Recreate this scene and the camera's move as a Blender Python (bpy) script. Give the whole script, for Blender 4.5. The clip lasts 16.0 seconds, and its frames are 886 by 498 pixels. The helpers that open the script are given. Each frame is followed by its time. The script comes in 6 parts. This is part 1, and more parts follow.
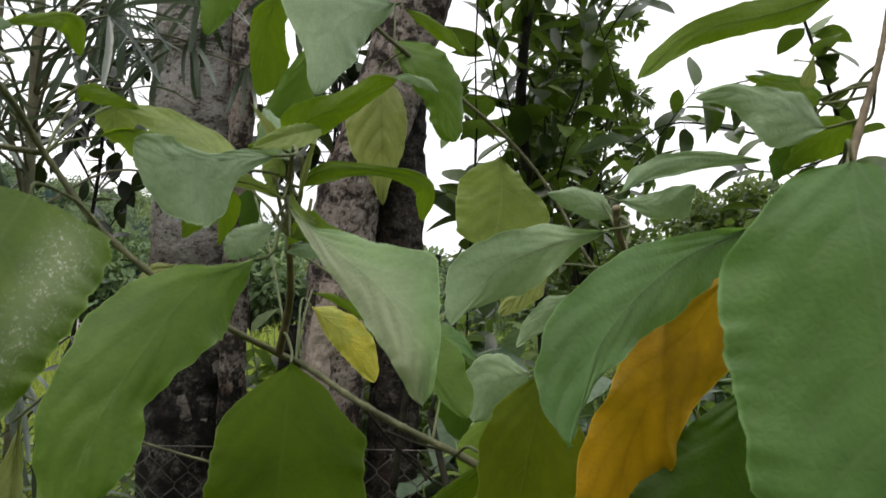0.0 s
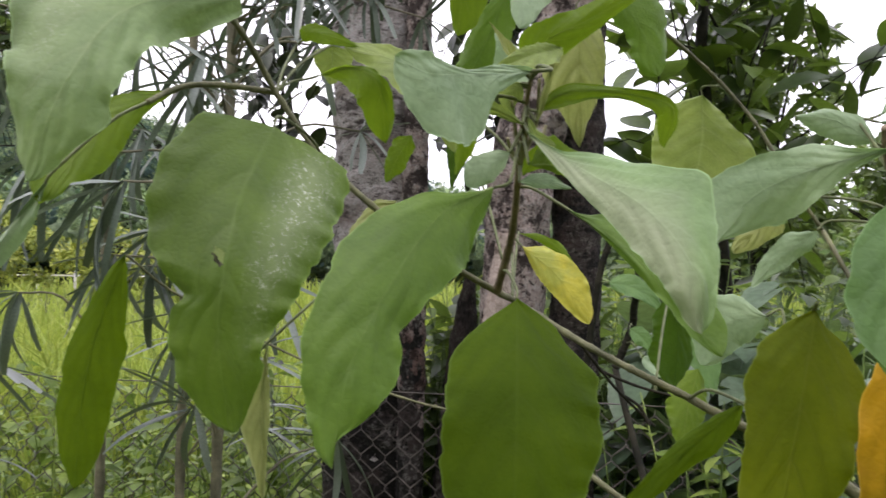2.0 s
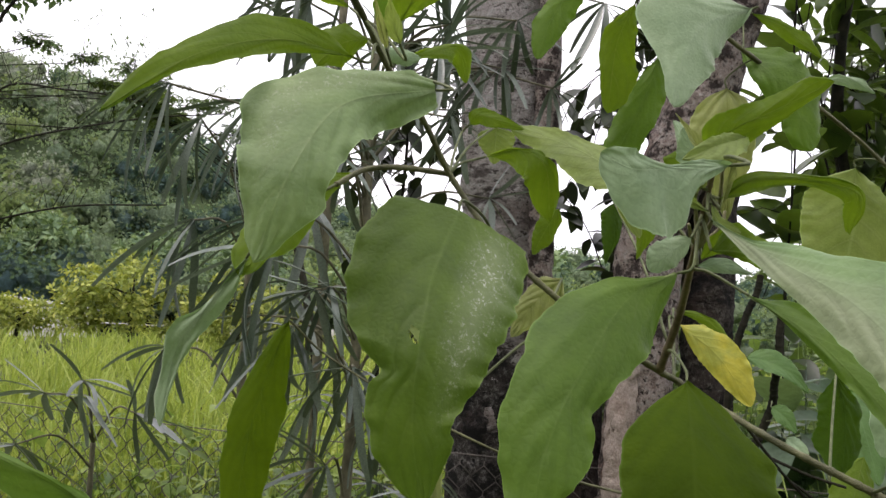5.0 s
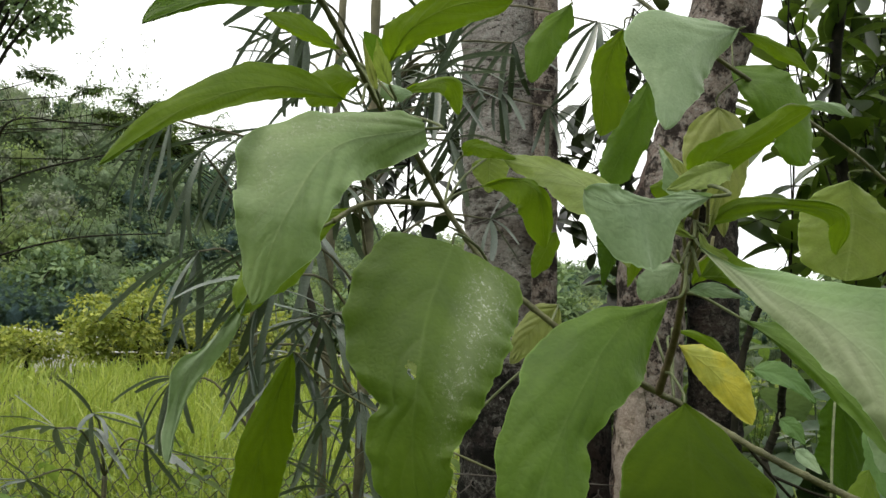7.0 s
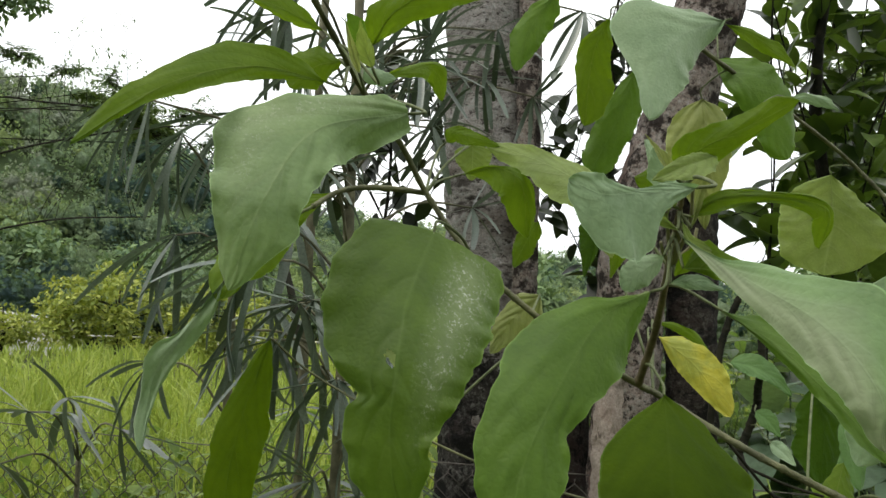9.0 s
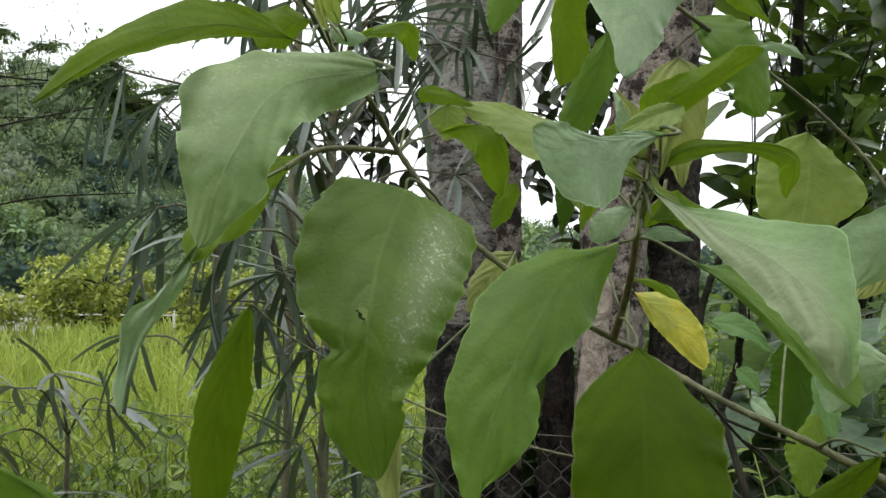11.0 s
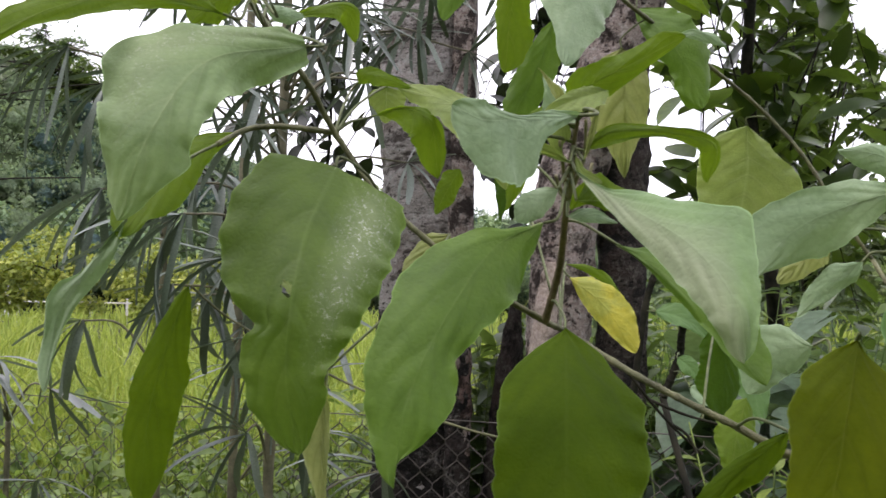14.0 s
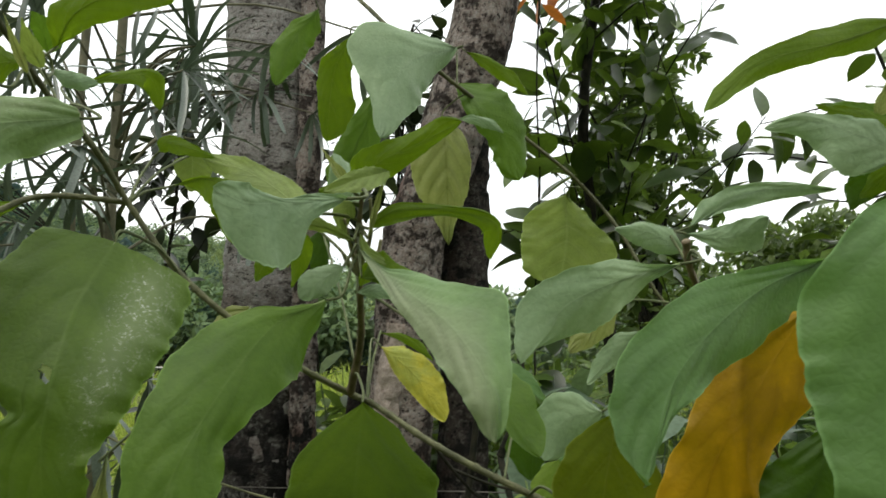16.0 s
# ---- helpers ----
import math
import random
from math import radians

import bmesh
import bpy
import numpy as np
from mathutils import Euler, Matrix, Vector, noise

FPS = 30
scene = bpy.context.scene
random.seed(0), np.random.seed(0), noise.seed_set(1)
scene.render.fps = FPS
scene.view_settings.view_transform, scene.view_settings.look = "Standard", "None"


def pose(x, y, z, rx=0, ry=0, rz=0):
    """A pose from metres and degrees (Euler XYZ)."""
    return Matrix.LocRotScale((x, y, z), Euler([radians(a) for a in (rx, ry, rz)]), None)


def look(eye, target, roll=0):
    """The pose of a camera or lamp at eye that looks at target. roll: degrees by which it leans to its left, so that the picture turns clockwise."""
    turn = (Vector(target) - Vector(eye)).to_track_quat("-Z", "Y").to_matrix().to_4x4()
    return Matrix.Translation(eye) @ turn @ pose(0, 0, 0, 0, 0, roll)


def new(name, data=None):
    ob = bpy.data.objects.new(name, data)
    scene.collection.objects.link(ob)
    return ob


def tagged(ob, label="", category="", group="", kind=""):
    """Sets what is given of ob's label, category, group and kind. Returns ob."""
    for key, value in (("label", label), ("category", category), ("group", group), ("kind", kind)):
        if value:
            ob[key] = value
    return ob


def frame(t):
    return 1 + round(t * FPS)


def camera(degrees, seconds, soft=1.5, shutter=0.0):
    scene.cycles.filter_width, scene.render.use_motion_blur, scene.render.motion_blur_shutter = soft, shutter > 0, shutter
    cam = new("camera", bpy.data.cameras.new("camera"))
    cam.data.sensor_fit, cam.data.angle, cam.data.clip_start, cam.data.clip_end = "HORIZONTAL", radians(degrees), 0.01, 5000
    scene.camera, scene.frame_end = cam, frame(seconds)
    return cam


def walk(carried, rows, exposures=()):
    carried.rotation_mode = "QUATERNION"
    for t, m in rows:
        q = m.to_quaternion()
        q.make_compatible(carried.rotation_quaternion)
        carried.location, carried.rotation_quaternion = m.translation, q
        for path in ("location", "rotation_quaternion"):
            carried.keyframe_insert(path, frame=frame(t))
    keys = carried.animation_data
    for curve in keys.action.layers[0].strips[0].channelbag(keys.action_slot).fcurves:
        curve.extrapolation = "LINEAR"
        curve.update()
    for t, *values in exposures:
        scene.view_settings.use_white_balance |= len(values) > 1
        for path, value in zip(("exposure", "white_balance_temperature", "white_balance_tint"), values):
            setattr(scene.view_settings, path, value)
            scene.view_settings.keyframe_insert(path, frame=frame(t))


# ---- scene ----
cam = camera(58.8, 16.0, shutter=0.45)
PATH = [
    (0, (0.011, 0.136, 1.552), (-0.048, 2.128, 1.718), 0.8),
    (0.5, (0.002, 0.145, 1.542), (-0.127, 2.138, 1.642), 0.9),
    (1, (-0.013, 0.152, 1.537), (-0.274, 2.134, 1.604), 0.8),
    (1.5, (-0.025, 0.155, 1.534), (-0.366, 2.126, 1.578), 0.7),
    (2, (-0.039, 0.152, 1.536), (-0.492, 2.1, 1.587), 1.1),
    (2.5, (-0.049, 0.143, 1.537), (-0.59, 2.068, 1.593), 1.6),
    (3, (-0.057, 0.14, 1.54), (-0.662, 2.045, 1.618), 1.8),
    (3.5, (-0.067, 0.135, 1.54), (-0.745, 2.014, 1.64), 2.4),
    (4, (-0.077, 0.13, 1.547), (-0.794, 1.994, 1.664), 2.3),
    (4.5, (-0.077, 0.126, 1.545), (-0.791, 1.987, 1.71), 2.9),
    (7, (-0.065, 0.114, 1.555), (-0.796, 1.96, 1.794), 0.9),
    (7.5, (-0.069, 0.119, 1.557), (-0.797, 1.968, 1.783), 0.9),
    (8, (-0.07, 0.121, 1.557), (-0.784, 1.975, 1.791), 1.7),
    (10.5, (-0.06, 0.121, 1.549), (-0.715, 2.004, 1.703), 0.7),
    (11, (-0.058, 0.123, 1.546), (-0.716, 2.007, 1.685), 0.4),
    (11.5, (-0.06, 0.13, 1.542), (-0.696, 2.023, 1.652), 0.5),
    (12, (-0.06, 0.132, 1.541), (-0.637, 2.044, 1.646), 1.3),
    (12.5, (-0.049, 0.134, 1.542), (-0.511, 2.077, 1.656), 2.5),
    (13, (-0.048, 0.132, 1.538), (-0.544, 2.067, 1.62), 2.4),
    (13.5, (-0.047, 0.134, 1.538), (-0.635, 2.044, 1.631), 0.6),
    (14, (-0.038, 0.126, 1.538), (-0.599, 2.042, 1.657), 1.1),
    (14.5, (-0.023, 0.126, 1.543), (-0.488, 2.065, 1.699), 0.6),
    (15, (-0.006, 0.125, 1.547), (-0.346, 2.086, 1.748), -0.0),
    (15.5, (0.0, 0.133, 1.55), (-0.283, 2.101, 1.765), -0.7),
    (16, (0.009, 0.132, 1.551), (-0.213, 2.102, 1.815), 0.1),
]
# the camera brightens and warms a little when less sky is in view
EXPOSURES = [(0, 0.03, 6750, 13), (0.5, 0.15, 6550, 18), (1, 0.34, 6500, 22), (1.5, 0.45, 6500, 22), (2.0, 0.67, 6450, 24), (2.5, 0.69, 6260, 23), (3.5, 0.78, 6120, 23), (4.5, 0.47, 6450, 23), (7, 0.22, 6950, 8), (8, 0.2, 6920, 8),
             (10.5, 0.25, 6550, 8.5), (11, 0.37, 6550, 10), (12, 0.54, 6400, 23), (13.5, 0.64, 6400, 25), (14.5, 0.42, 6450, 22), (15.5, 0.22, 6600, 15), (16, 0.11, 6800, 6)]
walk(cam, [(t, look(eye, target, roll)) for t, eye, target, roll in PATH], EXPOSURES)

# ---------------------------------------------------------------- light
world = bpy.data.worlds.new("overcast_sky")
scene.world = world
world.use_nodes = True
wn, wl = world.node_tree.nodes, world.node_tree.links
sky = wn.new("ShaderNodeTexSky")
sky.sky_type = "NISHITA"
sky.sun_disc = False
sky.sun_elevation, sky.sun_rotation = radians(48), radians(200)
sky.air_density, sky.dust_density, sky.ozone_density = 1.0, 6.0, 1.0
cloud = wn.new("ShaderNodeTexNoise")
cloud.inputs["Scale"].default_value, cloud.inputs["Detail"].default_value = 2.2, 5
ramp = wn.new("ShaderNodeValToRGB")
ramp.color_ramp.elements[0].position, ramp.color_ramp.elements[0].color = 0.3, (8.3, 8.7, 9.3, 1)
ramp.color_ramp.elements[1].position, ramp.color_ramp.elements[1].color = 0.7, (10.6, 10.7, 10.8, 1)
veil = wn.new("ShaderNodeMixRGB")
veil.inputs["Fac"].default_value = 0.88
wl.new(cloud.outputs["Fac"], ramp.inputs["Fac"])
wl.new(sky.outputs["Color"], veil.inputs["Color1"])
wl.new(ramp.outputs["Color"], veil.inputs["Color2"])
wl.new(veil.outputs["Color"], wn["Background"].inputs["Color"])
wn["Background"].inputs["Strength"].default_value = 0.155
sun = new("sun", bpy.data.lights.new("sun", "SUN"))
sun.data.energy, sun.data.angle, sun.data.color = 1.2, radians(25), (1.0, 0.97, 0.92)
sun.matrix_world = look((0, 0, 20), (3.0, 8.0, 5.0))
scene.view_settings.exposure = 0.0

# ---------------------------------------------------------------- materials


def graph(name):
    m = bpy.data.materials.new(name)
    m.use_nodes = True
    n, l = m.node_tree.nodes, m.node_tree.links
    return m, n, l, n["Principled BSDF"], n["Material Output"]


def noise_node(n, l, vec, scale, detail=4, rough=0.55):
    t = n.new("ShaderNodeTexNoise")
    t.inputs["Scale"].default_value, t.inputs["Detail"].default_value = scale, detail
    t.inputs["Roughness"].default_value = rough
    if vec:
        l.new(vec, t.inputs["Vector"])
    return t


def ramp_node(n, l, fac, stops):
    r = n.new("ShaderNodeValToRGB")
    el = r.color_ramp.elements
    while len(el) < len(stops):
        el.new(0.5)
    for e, (p, c) in zip(el, stops):
        e.position, e.color = p, (*c, 1) if len(c) == 3 else c
    l.new(fac, r.inputs["Fac"])
    return r


def mix(n, l, fac, a, b, mode="MIX"):
    x = n.new("ShaderNodeMixRGB")
    x.blend_type = mode
    for key, v in (("Fac", fac), ("Color1", a), ("Color2", b)):
        if hasattr(v, "links"):
            l.new(v, x.inputs[key])
        elif isinstance(v, (int, float)):
            x.inputs[key].default_value = v
        else:
            x.inputs[key].default_value = (*v, 1)
    return x.outputs["Color"]


def calc(n, l, op, a, b=0.0, c=0.0):
    x = n.new("ShaderNodeMath")
    x.operation = op
    for i, v in enumerate((a, b, c)):
        if hasattr(v, "links"):
            l.new(v, x.inputs[i])
        else:
            x.inputs[i].default_value = v
    return x.outputs[0]


def grey(v):
    return (v, v, v)


VEINS = 5.5  # side veins on each half of a blade


def leaf_material(name, base, glow, vein, rough=0.55, sheen=0.25, through_light=0.35, veins=VEINS, spots=0.0, blotch=None, spec=0.3, veiny=0.6, dust=None):
    """A soft broad leaf: UV u runs along the midrib from 0 to 1, v from -1 to 1 across the blade."""
    m, n, l, p, out = graph(name)
    uv = n.new("ShaderNodeUVMap").outputs["UV"]
    obj = n.new("ShaderNodeTexCoord").outputs["Object"]
    sep = n.new("ShaderNodeSeparateXYZ")
    l.new(uv, sep.inputs[0])
    across = calc(n, l, "ABSOLUTE", calc(n, l, "SUBTRACT", calc(n, l, "MULTIPLY", sep.outputs["Y"], 2.0), 1.0))
    wob = noise_node(n, l, obj, 28, 3)
    phase = calc(n, l, "ADD", calc(n, l, "SUBTRACT", calc(n, l, "MULTIPLY", sep.outputs["X"], veins),
                                   calc(n, l, "MULTIPLY", calc(n, l, "POWER", across, 1.25), 2.2)), calc(n, l, "MULTIPLY", wob.outputs["Fac"], 0.25))
    saw = calc(n, l, "ABSOLUTE", calc(n, l, "SUBTRACT", calc(n, l, "FRACT", calc(n, l, "ADD", phase, 0.38)), 0.5))
    side = calc(n, l, "MULTIPLY", calc(n, l, "SMOOTH_MIN", 1.0, calc(n, l, "MAXIMUM", 0.0, calc(n, l, "SUBTRACT", 1.0, calc(n, l, "MULTIPLY", saw, 11.0))), 0.1),
                calc(n, l, "SUBTRACT", 1.0, calc(n, l, "MULTIPLY", across, 0.9)))
    rib = calc(n, l, "MAXIMUM", 0.0, calc(n, l, "SUBTRACT", 1.0, calc(n, l, "MULTIPLY", across, 24.0)))
    line = calc(n, l, "MINIMUM", 1.0, calc(n, l, "ADD", calc(n, l, "MULTIPLY", side, 0.42 * veiny), calc(n, l, "MULTIPLY", rib, 0.6 * veiny)))
    big = noise_node(n, l, obj, 17, 4, 0.6)
    fine = noise_node(n, l, obj, 260, 5, 0.65)
    net = n.new("ShaderNodeTexVoronoi")
    net.feature, net.inputs["Scale"].default_value = "DISTANCE_TO_EDGE", 230
    l.new(obj, net.inputs["Vector"])
    dark = (base[0] * 0.56, base[1] * 0.62, base[2] * 0.55)
    light = (min(1, base[0] * 1.42), min(1, base[1] * 1.32), min(1, base[2] * 1.35))
    col = ramp_node(n, l, big.outputs["Fac"], [(0.3, dark), (0.5, base), (0.72, light)]).outputs["Color"]
    col = mix(n, l, 0.2, col, ramp_node(n, l, fine.outputs["Fac"], [(0.35, dark), (0.65, light)]).outputs["Color"])
    if blotch:
        patch = noise_node(n, l, obj, 20, 5, 0.7)
        f = ramp_node(n, l, patch.outputs["Fac"], [(0.47, grey(0)), (0.6, grey(1))]).outputs["Color"]
        col = mix(n, l, f, col, blotch)
    if dust:
        # one half of the blade is coloured paler, fading past the midrib
        cover = calc(n, l, "ADD", sep.outputs["Y"], calc(n, l, "MULTIPLY_ADD", big.outputs["Fac"], 0.5, -0.25))
        col = mix(n, l, ramp_node(n, l, cover, [(0.32, grey(0.62)), (0.8, grey(0.0))]).outputs["Color"], col, dust)
    # crease shade put into the colour: darker in the hollows beside the side veins
    crease_shade = ramp_node(n, l, saw, [(0.0, grey(0.86)), (0.22, grey(1.0)), (0.5, grey(1.07))]).outputs["Color"]
    col = mix(n, l, min(1.0, veiny), col, crease_shade, "MULTIPLY")
    col = mix(n, l, calc(n, l, "MULTIPLY", line, 0.75), col, vein)
    rim = calc(n, l, "MAXIMUM", 0.0, calc(n, l, "MULTIPLY", calc(n, l, "SUBTRACT", across, 0.965), 28.0))
    col = mix(n, l, rim, col, tuple(min(1.0, c * 1.7 + 0.035) for c in base))
    if spots:
        # chalky insect marks down one half of the blade
        fleck = noise_node(n, l, obj, 430, 5, 0.75)
        dots = ramp_node(n, l, fleck.outputs["Fac"], [(0.53, grey(0)), (0.6, grey(1))]).outputs["Color"]
        area = noise_node(n, l, obj, 110, 6, 0.8)
        strip = calc(n, l, "ABSOLUTE", calc(n, l, "SUBTRACT", sep.outputs["Y"], 0.79 if spots > 0.7 else 0.2))
        inside = calc(n, l, "MAXIMUM", 0.0, calc(n, l, "SUBTRACT", 1.0, calc(n, l, "MULTIPLY", strip, 5.2)))
        ends = ramp_node(n, l, calc(n, l, "ADD", sep.outputs["X"], calc(n, l, "MULTIPLY", wob.outputs["Fac"], 0.2)), [(0.1, grey(0)), (0.2, grey(1)), (0.55, grey(0.75)), (0.95, grey(0))]).outputs["Color"]
        band = calc(n, l, "MULTIPLY", calc(n, l, "MULTIPLY", inside, ends), ramp_node(n, l, area.outputs["Fac"], [(0.45, grey(0.0)), (0.58, grey(1))]).outputs["Color"])
        col = mix(n, l, calc(n, l, "MULTIPLY", calc(n, l, "MULTIPLY", inside, ends), 0.5 * spots), col, (0.34, 0.4, 0.25))
        col = mix(n, l, calc(n, l, "MULTIPLY", calc(n, l, "MULTIPLY", dots, band), spots), col, (0.72, 0.75, 0.64))
    l.new(col, p.inputs["Base Color"])
    p.inputs["Roughness"].default_value = rough
    p.inputs["Specular IOR Level"].default_value = spec
    p.inputs["Sheen Weight"].default_value = sheen
    p.inputs["Sheen Roughness"].default_value = 0.5
    p.inputs["Sheen Tint"].default_value = (0.9, 0.9, 0.85, 1)
    height = calc(n, l, "ADD", calc(n, l, "MULTIPLY", line, -0.8), calc(n, l, "ADD", calc(n, l, "MULTIPLY", fine.outputs["Fac"], 0.25),
                  calc(n, l, "ADD", calc(n, l, "MULTIPLY", calc(n, l, "COSINE", calc(n, l, "MULTIPLY", phase, 6.283)), -0.1), calc(n, l, "MULTIPLY", net.outputs["Distance"], 0.7))))
    bump = n.new("ShaderNodeBump")
    bump.inputs["Strength"].default_value, bump.inputs["Distance"].default_value = 0.34, 0.0016
    l.new(height, bump.inputs["Height"])
    l.new(bump.outputs["Normal"], p.inputs["Normal"])
    tr = n.new("ShaderNodeBsdfTranslucent")
    l.new(mix(n, l, 0.55, col, glow), tr.inputs["Color"])
    l.new(bump.outputs["Normal"], tr.inputs["Normal"])
    ms = n.new("ShaderNodeMixShader")
    ms.inputs["Fac"].default_value = through_light
    l.new(p.outputs[0], ms.inputs[1])
    l.new(tr.outputs[0], ms.inputs[2])
    l.new(ms.outputs[0], out.inputs["Surface"])
    return m


def foliage_material(name, a, b, c, rough=0.5, through_light=0.3, glow=(0.25, 0.4, 0.05), spec=0.4, patch=0.9, patchy=0.4, grain=0.0, single=False):
    """Many small leaves: colour varies leaf by leaf and in patches; single: each leaf is an object."""
    m, n, l, p, out = graph(name)
    geo = n.new("ShaderNodeNewGeometry")
    obj = n.new("ShaderNodeTexCoord").outputs["Object"]
    big = noise_node(n, l, obj, patch, 4)
    chance = n.new("ShaderNodeObjectInfo").outputs["Random"] if single else geo.outputs["Random Per Island"]
    r = calc(n, l, "ADD", calc(n, l, "MULTIPLY", chance, 0.65 if patchy < 0.5 else 0.22), calc(n, l, "MULTIPLY_ADD", big.outputs["Fac"], patchy, 0.0 if patchy < 0.5 else 0.34 - patchy / 2))
    col = ramp_node(n, l, r, [(0.1, a), (0.5, b), (0.95, c)]).outputs["Color"]
    fine = noise_node(n, l, obj, grain or 60, 6 if grain else 3, 0.75 if grain else 0.55)
    lo, hi = (0.5, 1.6) if grain else (0.55, 1.3)
    col = mix(n, l, 0.92 if grain else 0.5, col, ramp_node(n, l, fine.outputs["Fac"], [(0.37, grey(lo)), (0.63, grey(hi))]).outputs["Color"], "MULTIPLY")
    l.new(col, p.inputs["Base Color"])
    p.inputs["Roughness"].default_value = rough
    p.inputs["Specular IOR Level"].default_value = spec
    if grain:
        # leafy masses: deep relief between sprays
        bump = n.new("ShaderNodeBump")
        bump.inputs["Strength"].default_value, bump.inputs["Distance"].default_value = 1.0, 0.8
        l.new(fine.outputs["Fac"], bump.inputs["Height"])
        l.new(bump.outputs["Normal"], p.inputs["Normal"])
    tr = n.new("ShaderNodeBsdfTranslucent")
    l.new(mix(n, l, 0.5, col, glow), tr.inputs["Color"])
    ms = n.new("ShaderNodeMixShader")
    ms.inputs["Fac"].default_value = through_light
    l.new(p.outputs[0], ms.inputs[1])
    l.new(tr.outputs[0], ms.inputs[2])
    l.new(ms.outputs[0], out.inputs["Surface"])
    return m


def bark_material(name, pale, mid, dark, red, blotch=9.0, lichen=(0.32, 0.36, 0.3), cover=0.5, tall=1.25):
    """Smooth bark in pale plates with hard dark blotches, lichen crusts and reddish scars."""
    m, n, l, p, out = graph(name)
    obj = n.new("ShaderNodeTexCoord").outputs["Object"]
    st = n.new("ShaderNodeMapping")
    st.inputs["Scale"].default_value = (0.8, 0.8, tall)
    l.new(obj, st.inputs["Vector"])
    v = st.outputs["Vector"]
    big = noise_node(n, l, v, blotch, 7, 0.72)
    spot = noise_node(n, l, v, blotch * 3.4, 6, 0.72)
    crust = noise_node(n, l, obj, 85, 6, 0.75)
    fine = noise_node(n, l, obj, 190, 5, 0.7)
    col = ramp_node(n, l, crust.outputs["Fac"], [(0.36, mid), (0.5, pale), (0.68, mid)]).outputs["Color"]
    col = mix(n, l, ramp_node(n, l, crust.outputs["Fac"], [(0.53, grey(0)), (0.57, grey(0.85))]).outputs["Color"], col, lichen)
    rn = noise_node(n, l, v, 5.5, 5, 0.65)
    col = mix(n, l, ramp_node(n, l, rn.outputs["Fac"], [(0.52, grey(0)), (0.62, grey(0.75))]).outputs["Color"], col, red)
    col = mix(n, l, ramp_node(n, l, big.outputs["Fac"], [(cover - 0.07, grey(0.92)), (cover + 0.02, grey(0))]).outputs["Color"], col, dark)
    col = mix(n, l, ramp_node(n, l, spot.outputs["Fac"], [(0.39, grey(0.97)), (0.44, grey(0))]).outputs["Color"], col, dark)
    col = mix(n, l, 0.55, col, ramp_node(n, l, fine.outputs["Fac"], [(0.3, grey(0.5)), (0.7, grey(1.35))]).outputs["Color"], "MULTIPLY")
    l.new(col, p.inputs["Base Color"])
    p.inputs["Roughness"].default_value = 0.9
    p.inputs["Specular IOR Level"].default_value = 0.2
    h = calc(n, l, "ADD", calc(n, l, "MULTIPLY", spot.outputs["Fac"], 1.2), calc(n, l, "ADD", crust.outputs["Fac"], calc(n, l, "MULTIPLY", fine.outputs["Fac"], 0.5)))
    bump = n.new("ShaderNodeBump")
    bump.inputs["Strength"].default_value, bump.inputs["Distance"].default_value = 0.9, 0.012
    l.new(h, bump.inputs["Height"])
    l.new(bump.outputs["Normal"], p.inputs["Normal"])
    return m


def plain_material(name, a, b, rough=0.6, scale=30.0, metal=0.0, bumpy=0.3, dist=0.002):
    m, n, l, p, out = graph(name)
    obj = n.new("ShaderNodeTexCoord").outputs["Object"]
    t1, t2 = noise_node(n, l, obj, scale, 5), noise_node(n, l, obj, scale * 7, 4, 0.7)
    col = ramp_node(n, l, t1.outputs["Fac"], [(0.35, a), (0.65, b)]).outputs["Color"]
    col = mix(n, l, 0.4, col, ramp_node(n, l, t2.outputs["Fac"], [(0.3, grey(0.5)), (0.7, grey(1.3))]).outputs["Color"], "MULTIPLY")
    l.new(col, p.inputs["Base Color"])
    p.inputs["Roughness"].default_value, p.inputs["Metallic"].default_value = rough, metal
    p.inputs["Specular IOR Level"].default_value = 0.15 if rough >= 0.8 else 0.4
    bump = n.new("ShaderNodeBump")
    bump.inputs["Strength"].default_value, bump.inputs["Distance"].default_value = bumpy, dist
    l.new(t2.outputs["Fac"], bump.inputs["Height"])
    l.new(bump.outputs["Normal"], p.inputs["Normal"])
    return m


